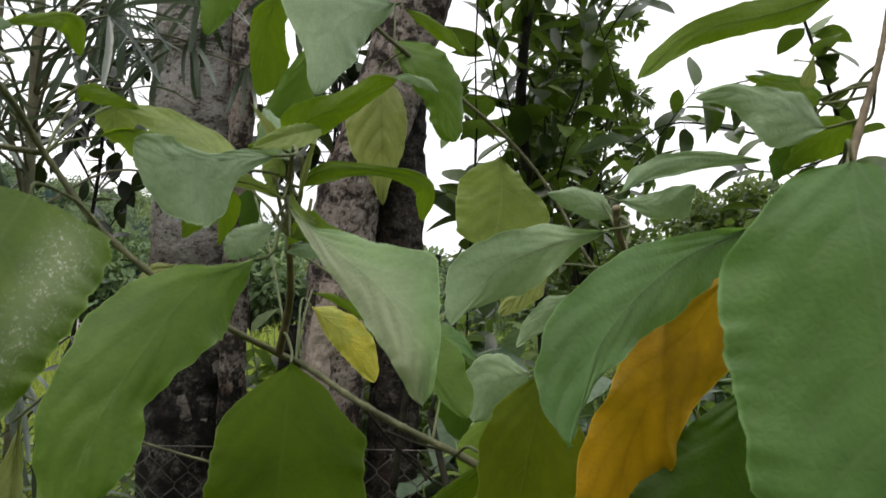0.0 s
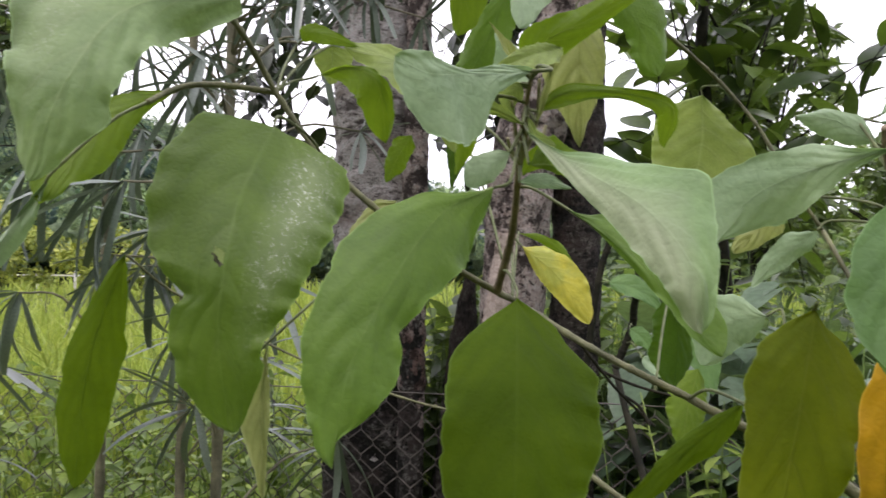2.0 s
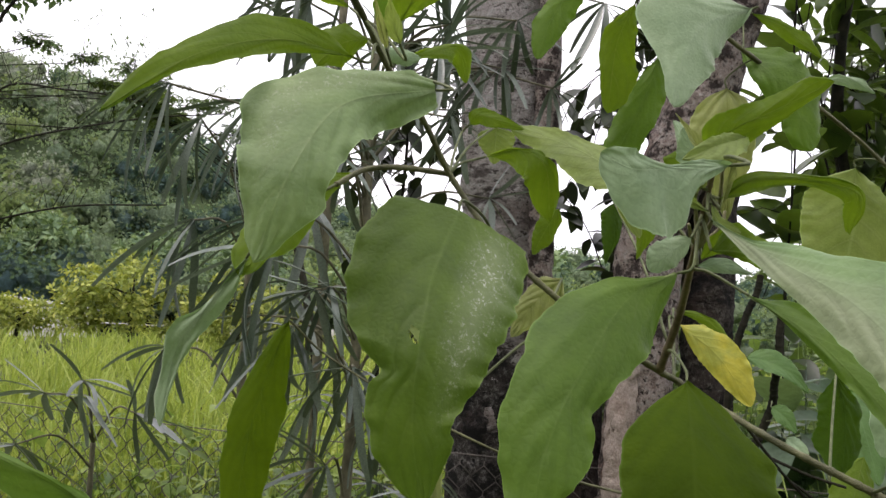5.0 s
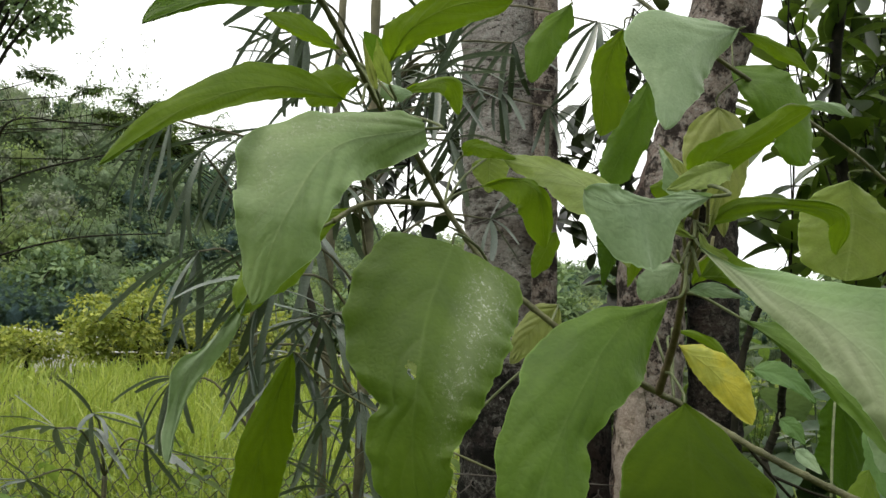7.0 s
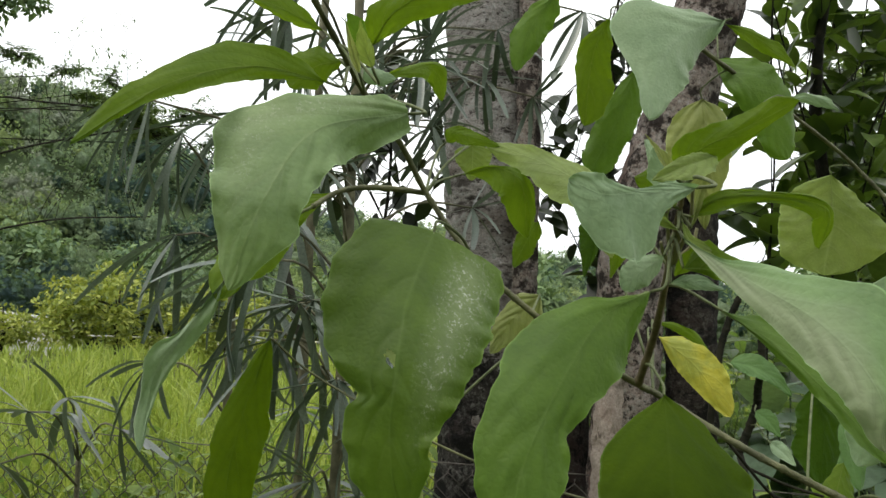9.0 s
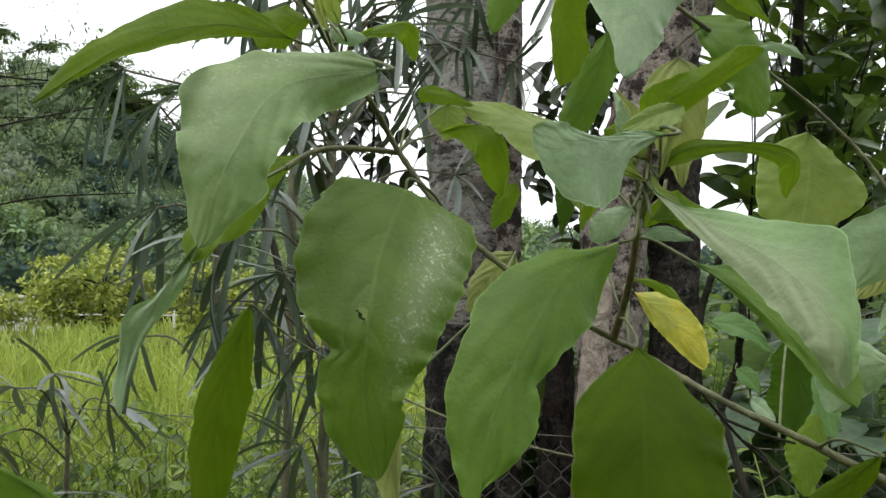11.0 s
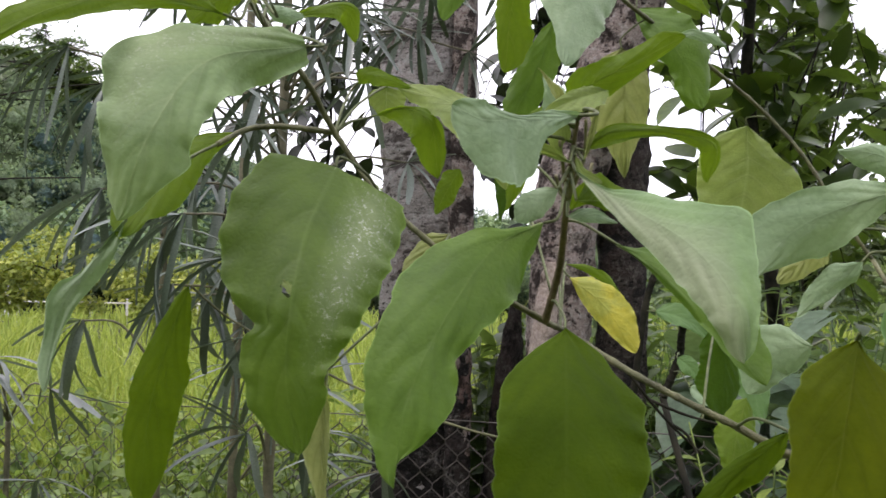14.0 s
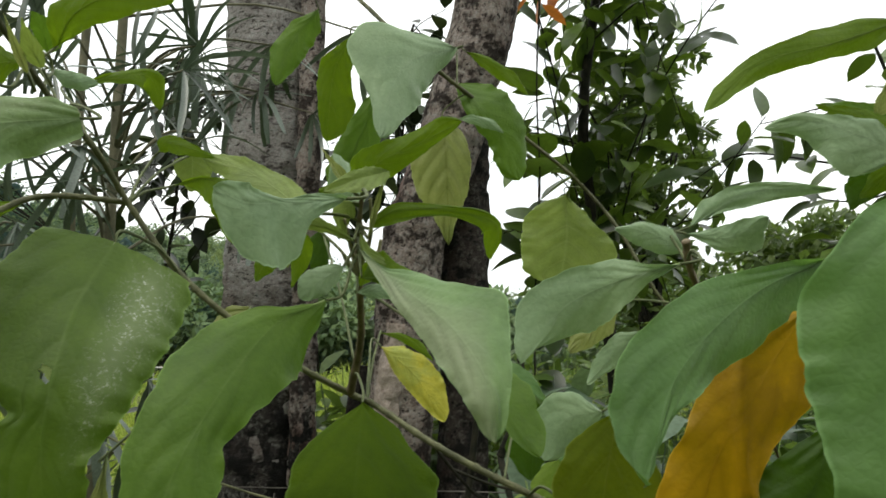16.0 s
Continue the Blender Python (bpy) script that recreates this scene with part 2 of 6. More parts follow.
LEAF = {
    "green": leaf_material("leaf_green", (0.1, 0.185, 0.027), (0.2, 0.4, 0.015), (0.2, 0.31, 0.08), sheen=0.07, veiny=0.45),
    "blue": leaf_material("leaf_cool_green", (0.1, 0.2, 0.06), (0.19, 0.39, 0.04), (0.19, 0.31, 0.13), sheen=0.1),
    # dusted and pale base colours also carry brightness from facing the sky
    "dusted": leaf_material("leaf_dusted", (0.215, 0.32, 0.14), (0.26, 0.42, 0.05), (0.36, 0.45, 0.22), sheen=0.22, spots=0.7, veiny=0.6),
    "speckled": leaf_material("leaf_speckled", (0.093, 0.16, 0.022), (0.2, 0.38, 0.015), (0.2, 0.3, 0.075), sheen=0.05, spots=0.95, veiny=0.5),
    "pale": leaf_material("leaf_felted", (0.26, 0.375, 0.225), (0.23, 0.41, 0.06), (0.37, 0.47, 0.32), rough=0.62, sheen=0.5, through_light=0.28, veiny=0.35),
    "olive": leaf_material("leaf_underside", (0.11, 0.185, 0.016), (0.25, 0.41, 0.008), (0.22, 0.3, 0.055), sheen=0.03, through_light=0.46, spec=0.2, veiny=0.9),
    # shade and deep: shaded copies of the leaf, darkness set in the colour
    "shade": leaf_material("leaf_hanging_shade", (0.062, 0.112, 0.005), (0.2, 0.33, 0.003), (0.09, 0.15, 0.015), rough=0.75, sheen=0.0, through_light=0.45, spec=0.12, veiny=0.9),
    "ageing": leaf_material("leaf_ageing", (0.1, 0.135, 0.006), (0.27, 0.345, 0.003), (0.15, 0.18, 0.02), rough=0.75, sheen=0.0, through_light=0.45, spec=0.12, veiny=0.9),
    "chalky": leaf_material("leaf_half_pale", (0.185, 0.305, 0.125), (0.23, 0.41, 0.06), (0.36, 0.45, 0.28), rough=0.6, sheen=0.45, through_light=0.28, dust=(0.36, 0.383, 0.265), veiny=0.4),
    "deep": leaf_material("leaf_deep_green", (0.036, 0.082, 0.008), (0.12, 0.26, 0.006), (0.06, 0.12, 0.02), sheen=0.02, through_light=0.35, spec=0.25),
    "lime": leaf_material("leaf_soft_lime", (0.22, 0.3, 0.085), (0.34, 0.46, 0.05), (0.36, 0.44, 0.17), sheen=0.15, through_light=0.45, veiny=1.0),
    # young leaf: dark vein colour paints the shadow beside each pale rib
    "yellowgreen": leaf_material("leaf_young", (0.31, 0.355, 0.14), (0.4, 0.47, 0.08), (0.2, 0.24, 0.06), sheen=0.15, through_light=0.42, veiny=1.3),
    "yellow": leaf_material("leaf_yellow", (0.5, 0.48, 0.07), (0.6, 0.55, 0.03), (0.42, 0.44, 0.08), sheen=0.1, blotch=(0.38, 0.43, 0.1), veiny=0.8),
    "orange": leaf_material("leaf_orange", (0.4, 0.24, 0.008), (0.56, 0.34, 0.0), (0.34, 0.19, 0.01), sheen=0.03, rough=0.55, blotch=(0.32, 0.18, 0.012), veiny=0.8),
}
LEAF_WORDS = {"green": "mature dull green leaf", "blue": "large cool-green leaf", "dusted": "pale green leaf with chalky dust near one edge", "speckled": "mature green leaf with chalky insect specks and a hole", "pale": "felted grey-green leaf", "olive": "olive-green leaf seen from beneath",
              "shade": "hanging leaf coloured dark olive for shade", "ageing": "ageing olive-yellow hanging leaf", "yellowgreen": "young yellow-green leaf", "chalky": "broad felted leaf with one half paler", "deep": "deep green shaded leaf", "lime": "soft young lime-green leaf", "yellow": "yellowing leaf", "orange": "withered orange leaf"}
M_STEM = plain_material("green_stem", (0.065, 0.07, 0.03), (0.17, 0.175, 0.085), 0.6, 45, 0, 0.6, 0.003)
M_PETIOLE = plain_material("petiole_skin", (0.07, 0.09, 0.03), (0.15, 0.18, 0.075), 0.6, 60)
M_STALK = plain_material("downy_stalk", (0.2, 0.19, 0.1), (0.34, 0.32, 0.19), 0.75, 70)
M_RIB = plain_material("leaf_rib", (0.19, 0.27, 0.09), (0.26, 0.34, 0.13), 0.6, 60)
M_SHOOT = plain_material("brown_shoot", (0.1, 0.08, 0.045), (0.23, 0.185, 0.11), 0.65, 60)
M_DARKSTEM = plain_material("dark_twig", (0.008, 0.009, 0.006), (0.026, 0.025, 0.016), 0.8, 40)
M_BARK = bark_material("pale_blotched_bark", (0.38, 0.362, 0.345), (0.205, 0.196, 0.186), (0.045, 0.038, 0.033), (0.135, 0.105, 0.09), 15.0, (0.39, 0.4, 0.385), 0.468, 1.7)
M_BARK_RED = bark_material("reddish_bark", (0.37, 0.32, 0.29), (0.19, 0.145, 0.125), (0.02, 0.014, 0.012), (0.12, 0.062, 0.05), 26.0, (0.42, 0.4, 0.37), 0.5, 0.8)
M_BARK_DARK = bark_material("dark_gap_bark", (0.045, 0.038, 0.034), (0.022, 0.019, 0.017), (0.006, 0.005, 0.005), (0.03, 0.018, 0.015), 8.0, (0.07, 0.07, 0.06), 0.5, 0.5)
M_BARK_BLACK = bark_material("near_black_bark", (0.06, 0.055, 0.05), (0.03, 0.027, 0.025), (0.006, 0.006, 0.006), (0.03, 0.022, 0.02), 16.0, (0.17, 0.17, 0.155), 0.52, 0.9)
# side stem bark, its colours darkened for the shade it stands in
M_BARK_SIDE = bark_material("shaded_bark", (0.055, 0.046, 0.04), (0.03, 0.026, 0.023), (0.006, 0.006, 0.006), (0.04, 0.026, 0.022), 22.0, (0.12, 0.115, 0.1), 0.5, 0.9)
M_BARK_PINK = bark_material("bare_pinkish_wood", (0.5, 0.43, 0.375), (0.38, 0.31, 0.265), (0.1, 0.075, 0.06), (0.33, 0.23, 0.19), 6.0, (0.45, 0.38, 0.34), 0.36, 0.5)
M_CANE = plain_material("palm_cane", (0.09, 0.09, 0.055), (0.2, 0.19, 0.12), 0.7, 18)
M_PALM = foliage_material("palm_leaflet", (0.032, 0.053, 0.036), (0.095, 0.132, 0.1), (0.26, 0.31, 0.275), 0.33, 0.15, (0.14, 0.22, 0.07), 0.85, single=True)
M_WIRE = plain_material("weathered_wire", (0.04, 0.035, 0.03), (0.15, 0.135, 0.12), 0.75, 14)
M_GRASS = foliage_material("tall_grass", (0.06, 0.1, 0.016), (0.21, 0.305, 0.045), (0.44, 0.49, 0.13), 0.6, 0.4, (0.55, 0.65, 0.08), patch=0.4)
M_DARKLEAF = foliage_material("dark_tree_leaf", (0.011, 0.023, 0.008), (0.026, 0.05, 0.013), (0.15, 0.24, 0.038), 0.35, 0.25, (0.22, 0.38, 0.02), 0.5)
# darker, barely translucent leaf copy: backlit silhouette put into the colour
M_SILHOUETTE = foliage_material("silhouette_tree_leaf", (0.01, 0.014, 0.01), (0.018, 0.026, 0.016), (0.04, 0.06, 0.022), 0.4, 0.06, (0.1, 0.16, 0.03), 0.4)
M_FINELEAF = foliage_material("fine_tree_leaf", (0.025, 0.046, 0.012), (0.055, 0.09, 0.024), (0.13, 0.18, 0.05), 0.5, 0.35)
M_FOREST = foliage_material("hill_forest_leaf", (0.06, 0.1, 0.06), (0.155, 0.23, 0.125), (0.28, 0.37, 0.18), 0.75, 0.25, spec=0.1, patch=0.3)
# distance haze is put into these crown colours: paler, greyer and bluer
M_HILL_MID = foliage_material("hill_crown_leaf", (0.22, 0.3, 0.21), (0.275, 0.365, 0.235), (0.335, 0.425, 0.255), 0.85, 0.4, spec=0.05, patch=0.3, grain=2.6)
M_HILL_HAZE = foliage_material("haze_crown_leaf", (0.315, 0.355, 0.295), (0.375, 0.415, 0.335), (0.43, 0.47, 0.37), 0.85, 0.4, spec=0.05, patch=0.3, grain=2.6)
M_HILL_DARK = foliage_material("blue_haze_crown_leaf", (0.055, 0.1, 0.11), (0.085, 0.14, 0.145), (0.13, 0.195, 0.175), 0.85, 0.4, spec=0.05, patch=0.3, grain=2.6)
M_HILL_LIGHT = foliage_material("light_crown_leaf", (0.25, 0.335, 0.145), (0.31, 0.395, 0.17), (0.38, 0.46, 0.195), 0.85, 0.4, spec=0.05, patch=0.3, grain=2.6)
M_BUSH = foliage_material("yellow_bush_leaf", (0.05, 0.08, 0.016), (0.22, 0.285, 0.048), (0.52, 0.54, 0.13), 0.55, 0.35, (0.45, 0.5, 0.05), patch=0.6)
M_WEED = foliage_material("undergrowth_leaf", (0.016, 0.033, 0.009), (0.06, 0.112, 0.027), (0.23, 0.33, 0.085), 0.5, 0.4)
# lit and shaded copies of the weed leaf, brightness set in the colours
M_SUNWEED = foliage_material("sunlit_weed_leaf", (0.04, 0.075, 0.014), (0.13, 0.205, 0.038), (0.33, 0.43, 0.1), 0.5, 0.4)
M_SHADEWEED = foliage_material("shaded_weed_leaf", (0.014, 0.028, 0.008), (0.032, 0.058, 0.014), (0.09, 0.14, 0.03), 0.5, 0.3)
M_FERN = foliage_material("fern_leaf", (0.045, 0.1, 0.025), (0.12, 0.215, 0.05), (0.25, 0.37, 0.1), 0.5, 0.4)
M_VINE = foliage_material("vine_leaf", (0.05, 0.085, 0.055), (0.1, 0.16, 0.1), (0.2, 0.28, 0.19), 0.4, 0.3)
M_RUST = foliage_material("rust_leaf", (0.45, 0.13, 0.03), (0.5, 0.18, 0.04), (0.55, 0.22, 0.05), 0.5, 0.4, (0.7, 0.2, 0.02))
M_GROUND = plain_material("field_soil", (0.04, 0.05, 0.015), (0.09, 0.11, 0.03), 0.95, 0.6, 0, 0.5, 0.05)
M_HILL = plain_material("hill_floor", (0.025, 0.04, 0.016), (0.05, 0.075, 0.03), 0.95, 0.2, 0, 0.5, 0.3)
M_CONCRETE = plain_material("pale_concrete", (0.45, 0.44, 0.41), (0.62, 0.61, 0.58), 0.85, 3)
M_ROOF = plain_material("grey_roof_sheet", (0.4, 0.41, 0.42), (0.55, 0.56, 0.57), 0.6, 2)

# ---------------------------------------------------------------- mesh tools


class Geo:
    """Vertices, faces and UVs gathered for one mesh."""

    def __init__(self):
        self.v, self.f, self.uv = [], [], []

    def add(self, verts, faces, uvs=None):
        k = len(self.v)
        self.v += [tuple(p) for p in verts]
        self.f += [tuple(i + k for i in q) for q in faces]
        self.uv += uvs or [(0.5, 0.5)] * len(verts)

    def mesh(self, name, mat, smooth=True):
        me = bpy.data.meshes.new(name)
        me.from_pydata(self.v, [], self.f)
        layer = me.uv_layers.new(name="UVMap")
        idx = np.zeros(len(me.loops), dtype=np.int32)
        me.loops.foreach_get("vertex_index", idx)
        layer.data.foreach_set("uv", np.array(self.uv, dtype=np.float32)[idx].ravel())
        me.materials.append(mat)
        if smooth:
            me.shade_smooth()
        me.update()
        return me


def part(name, geo, mat, parent=None, label="", smooth=True):
    ob = new(name, geo.mesh(name, mat, smooth) if isinstance(geo, Geo) else geo)
    ob.parent = parent
    return tagged(ob, label)


def thing(name, label, category, place=(0, 0, 0), group="", kind=""):
    ob = new(name)
    ob.location = place
    ob.empty_display_size = 0.05
    return tagged(ob, label, category, group, kind)


def spline(pts, s):
    """The point at share s of the way along a smooth line through pts."""
    n = len(pts) - 1
    x = min(max(s, 0.0), 1.0) * n
    i = min(int(x), n - 1)
    f = x - i
    p1, p2 = Vector(pts[i]), Vector(pts[i + 1])
    p0 = Vector(pts[i - 1]) if i > 0 else 2 * p1 - p2
    p3 = Vector(pts[i + 2]) if i + 2 <= n else 2 * p2 - p1
    return 0.5 * (2 * p1 + (p2 - p0) * f + (2 * p0 - 5 * p1 + 4 * p2 - p3) * f * f + (3 * p1 - 3 * p2 + p3 - p0) * f ** 3)


def tube(geo, pts, r0, r1, segs=6, rings=12, rough=0.0, seed=0.0, knots=0.0, fray=0.0):
    """A tapered round stem along pts; rough pushes its skin in and out by that share."""
    ring, verts, uvs, faces = None, [], [], []
    side = Vector((1, 0.13, 0.07))
    for k in range(rings + 1):
        s = k / rings
        c = spline(pts, s)
        d = (spline(pts, min(1, s + 0.01)) - spline(pts, max(0, s - 0.01))).normalized()
        side = (side - d * side.dot(d)).normalized()
        up = d.cross(side)
        r = r0 + (r1 - r0) * s
        if knots:
            r *= 1 + knots * max(0.0, math.sin(s * rings * 0.9 + seed)) ** 6
        for j in range(segs):
            a = 2 * math.pi * j / segs
            o = side * math.cos(a) + up * math.sin(a)
            q = r
            if rough:
                q *= 1 + rough * noise.noise(Vector((c + o * r0) * (1.6 / r0) + Vector((seed, 0, 0)))) + rough * 0.5 * noise.noise((c + o * r0) * (5.0 / r0))
            if fray:
                q += r0 * fray * max(-0.3, noise.noise((c + o * r0) * 22.0)) + r0 * fray * 0.5 * noise.noise((c + o * r0) * 60.0)
            verts.append(c + o * q)
            uvs.append((j / segs, s))
    for k in range(rings):
        for j in range(segs):
            a, b = k * segs + j, k * segs + (j + 1) % segs
            faces.append((a, b, b + segs, a + segs))
    faces.append(tuple(range(segs))[::-1])
    faces.append(tuple(rings * segs + j for j in range(segs)))
    geo.add(verts, faces, uvs)


def small_leaf(geo, base, along, up, length, width, fold=0.25, droop=0.3, shape=(0.0, 0.75, 1.0, 0.7, 0.0)):
    """A folded, drooping leaf of a few faces."""
    along = along.normalized()
    side = along.cross(up)
    if side.length < 1e-4:
        side = along.cross(Vector((0.3, 0.8, 0.5)))
    side.normalize()
    nrm = side.cross(along)
    verts, uvs, faces = [], [], []
    k = len(shape) - 1
    for i, w in enumerate(shape):
        s = i / k
        c = base + along * (length * s) - nrm * (droop * length * s * s)
        h = w * width / 2
        verts += [c - side * h + nrm * h * fold, c, c + side * h + nrm * h * fold]
        uvs += [(s, 0), (s, 0.5), (s, 1)]
    for i in range(k):
        a = i * 3
        faces += [(a, a + 1, a + 4, a + 3), (a + 1, a + 2, a + 5, a + 4)]
    geo.add(verts, faces, uvs)


def rand_dir(rng, flat=1.0):
    while True:
        v = Vector((rng.uniform(-1, 1), rng.uniform(-1, 1), rng.uniform(-1, 1) * flat))
        if 0.05 < v.length < 1:
            return v.normalized()

# ---------------------------------------------------------------- ground and distance


def rise(x, y):
    """Height of the land: a flat field, then a wooded hill."""
    d = math.hypot(x, y)
    az = math.degrees(math.atan2(-x, y))
    top = 6 + 11 / (1 + math.exp(-(az - 20) / 9)) + 10 / (1 + math.exp(-(az - 39) / 3.0))
    if az > 80:
        top -= 16 * min(1, (az - 80) / 60)
    t = min(max((d - 52) / 50, 0), 1)
    return top * t * t * (3 - 2 * t) + (noise.noise(Vector((x, y, 0)) * 0.05) * 2.0 * t) + noise.noise(Vector((x, y, 3)) * 0.3) * 0.06


def build_ground():
    g = Geo()
    rad = [0.0, 1, 2, 3.5, 5, 7, 10, 14, 19, 25, 32, 40, 48, 55, 62, 70, 78, 86, 94, 102, 115, 140, 200, 400, 1200, 3000]
    n = 120
    verts, faces = [], []
    for r in rad:
        for j in range(n):
            a = 2 * math.pi * j / n
            x, y = r * math.sin(a), r * math.cos(a)
            verts.append((x, y, rise(x, y)))
    for i in range(len(rad) - 1):
        for j in range(n):
            a, b = i * n + j, i * n + (j + 1) % n
            faces.append((a, b, b + n, a + n))
    g.add(verts, faces)
    ob = part("ground", g, M_GROUND)
    ob.data.materials.append(M_HILL)
    for p in ob.data.polygons:
        if math.hypot(p.center.x, p.center.y) > 50:
            p.material_index = 1
    tagged(ob, "grassy field that rises into a wooded hill", "ground", kind="structure")


build_ground()


def build_grass():
    """Blades in spreading tufts, thicker and taller in patches, with bare gaps between."""
    rng = random.Random(3)
    g = Geo()
    for near, far, tufts, blades, h0, h1, w in ((4.6, 9, 620, 22, 0.45, 1.1, 0.015), (9, 18, 700, 20, 0.5, 1.1, 0.024), (18, 45, 1100, 13, 0.5, 1.1, 0.05)):
        for _ in range(tufts):
            az = radians(rng.uniform(-45, 72))
            d = math.sqrt(rng.uniform(near * near, far * far))
            x, y = -d * math.sin(az), d * math.cos(az)
            if noise.noise(Vector((x, y, 0)) * 0.35) < -0.3:
                continue
            size = rng.uniform(0.55, 1.25) * (1 + 0.5 * noise.noise(Vector((x, y, 7)) * 0.3))
            for _ in range(int(blades * rng.uniform(0.6, 1.4))):
                out = rand_dir(rng, 0.05)
                h = rng.uniform(h0, h1) * size
                b = Vector((x, y, rise(x, y))) + out * rng.uniform(0, 0.16 + d * 0.012)
                lean = out * rng.uniform(0.1, 0.8) * h
                sd = Vector((rng.uniform(-1, 1), rng.uniform(-1, 1), 0)).normalized() * w * rng.uniform(0.6, 1.3)
                m, t = b + Vector((0, 0, h * 0.65)) + lean * 0.35, b + Vector((0, 0, h * rng.uniform(0.7, 1.0))) + lean
                g.add([b - sd * 0.6, b + sd * 0.6, m + sd * 0.5, m - sd * 0.5, t], [(0, 1, 2, 3), (3, 2, 4)])
    tagged(part("tall_grass", g, M_GRASS, smooth=False), "tall bright yellow-green grass filling the open field", "grass", kind="stuff")


build_grass()


def clump(geo, c, r, count, size, rng, squash=0.75, hang=0.2):
    """A rounded tuft of leaves on the outside of a ball, gappy and uneven."""
    for _ in range(count):
        d = rand_dir(rng)
        if d.z < -0.5:
            d.z *= -0.6
        p = c + Vector((d.x * r, d.y * r, d.z * r * squash)) * rng.uniform(0.55, 1.08)
        a = (d + rand_dir(rng) * 0.8 + Vector((0, 0, -hang))).normalized()
        small_leaf(geo, p, a, d + Vector((0, 0, 0.6)), size * rng.uniform(0.7, 1.3), size * rng.uniform(0.45, 0.7), 0.2, 0.25, (0.15, 1.0, 0.1))


BALL = bmesh.new()
bmesh.ops.create_icosphere(BALL, subdivisions=1, radius=1.0)
BALL.verts.index_update()
BALL_V, BALL_F = [v.co.copy() for v in BALL.verts], [tuple(v.index for v in f.verts) for f in BALL.faces]
BALL.free()


def far_clump(geo, c, r, count, size, rng):
    """A distant crown: an uneven leafy mass covered and fringed by small diamond leaves."""
    k = rng.uniform(0, 50)
    tall = rng.uniform(0.75, 1.2)
    lump = [d * r * 0.5 * (1 + 0.8 * noise.noise(d * 1.7 + Vector((k, 0, 0))) + rng.uniform(-0.12, 0.12)) for d in BALL_V]
    geo.add([c + Vector((p.x, p.y, p.z * tall)) for p in lump], BALL_F)
    for _ in range(count):
        d = lump[rng.randrange(len(lump))]
        p = c + Vector((d.x, d.y, d.z * tall)) * rng.uniform(1.0, 1.9) + rand_dir(rng) * r * 0.35
        a = (d.normalized() + rand_dir(rng)).normalized() * size * rng.uniform(0.5, 1.2)
        s = a.cross(d + Vector((0.1, 0.2, 0.5)) + rand_dir(rng) * 0.5)
        if s.length > 1e-5:
            s = s.normalized() * size * rng.uniform(0.25, 0.5)
            geo.add([p - a * 0.5, p + s, p + a * 0.6, p - s], [(0, 1, 2, 3)])


def build_hill_forest():
    """Crowns over the hill, dark, green, light or haze-grey by stands and by chance."""
    rng = random.Random(8)
    sets = [Geo(), Geo(), Geo(), Geo()]
    for _ in range(3800):
        az = rng.uniform(-38, 76)
        d = rng.uniform(50, 104)
        if az < 8 and rng.random() < 0.5:
            continue
        a = radians(az)
        x, y = -d * math.sin(a), d * math.cos(a)
        r = rng.uniform(0.6, 1.9)
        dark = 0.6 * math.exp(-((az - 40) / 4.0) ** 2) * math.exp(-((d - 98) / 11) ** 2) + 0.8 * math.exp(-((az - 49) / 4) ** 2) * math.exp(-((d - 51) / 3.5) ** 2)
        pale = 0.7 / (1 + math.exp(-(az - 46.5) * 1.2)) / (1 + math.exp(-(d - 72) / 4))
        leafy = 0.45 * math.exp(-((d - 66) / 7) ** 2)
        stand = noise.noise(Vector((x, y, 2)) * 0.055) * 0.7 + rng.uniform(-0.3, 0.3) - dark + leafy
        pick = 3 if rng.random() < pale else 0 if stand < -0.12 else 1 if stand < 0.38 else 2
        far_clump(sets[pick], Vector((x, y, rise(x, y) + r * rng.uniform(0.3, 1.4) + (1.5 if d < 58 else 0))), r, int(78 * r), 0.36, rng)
    for g, mat, words in zip(sets, (M_HILL_DARK, M_HILL_MID, M_HILL_LIGHT, M_HILL_HAZE), ("haze-blued dark green", "mid-green", "light yellow-green", "haze-greyed green")):
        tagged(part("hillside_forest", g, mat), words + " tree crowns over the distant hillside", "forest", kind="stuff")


build_hill_forest()


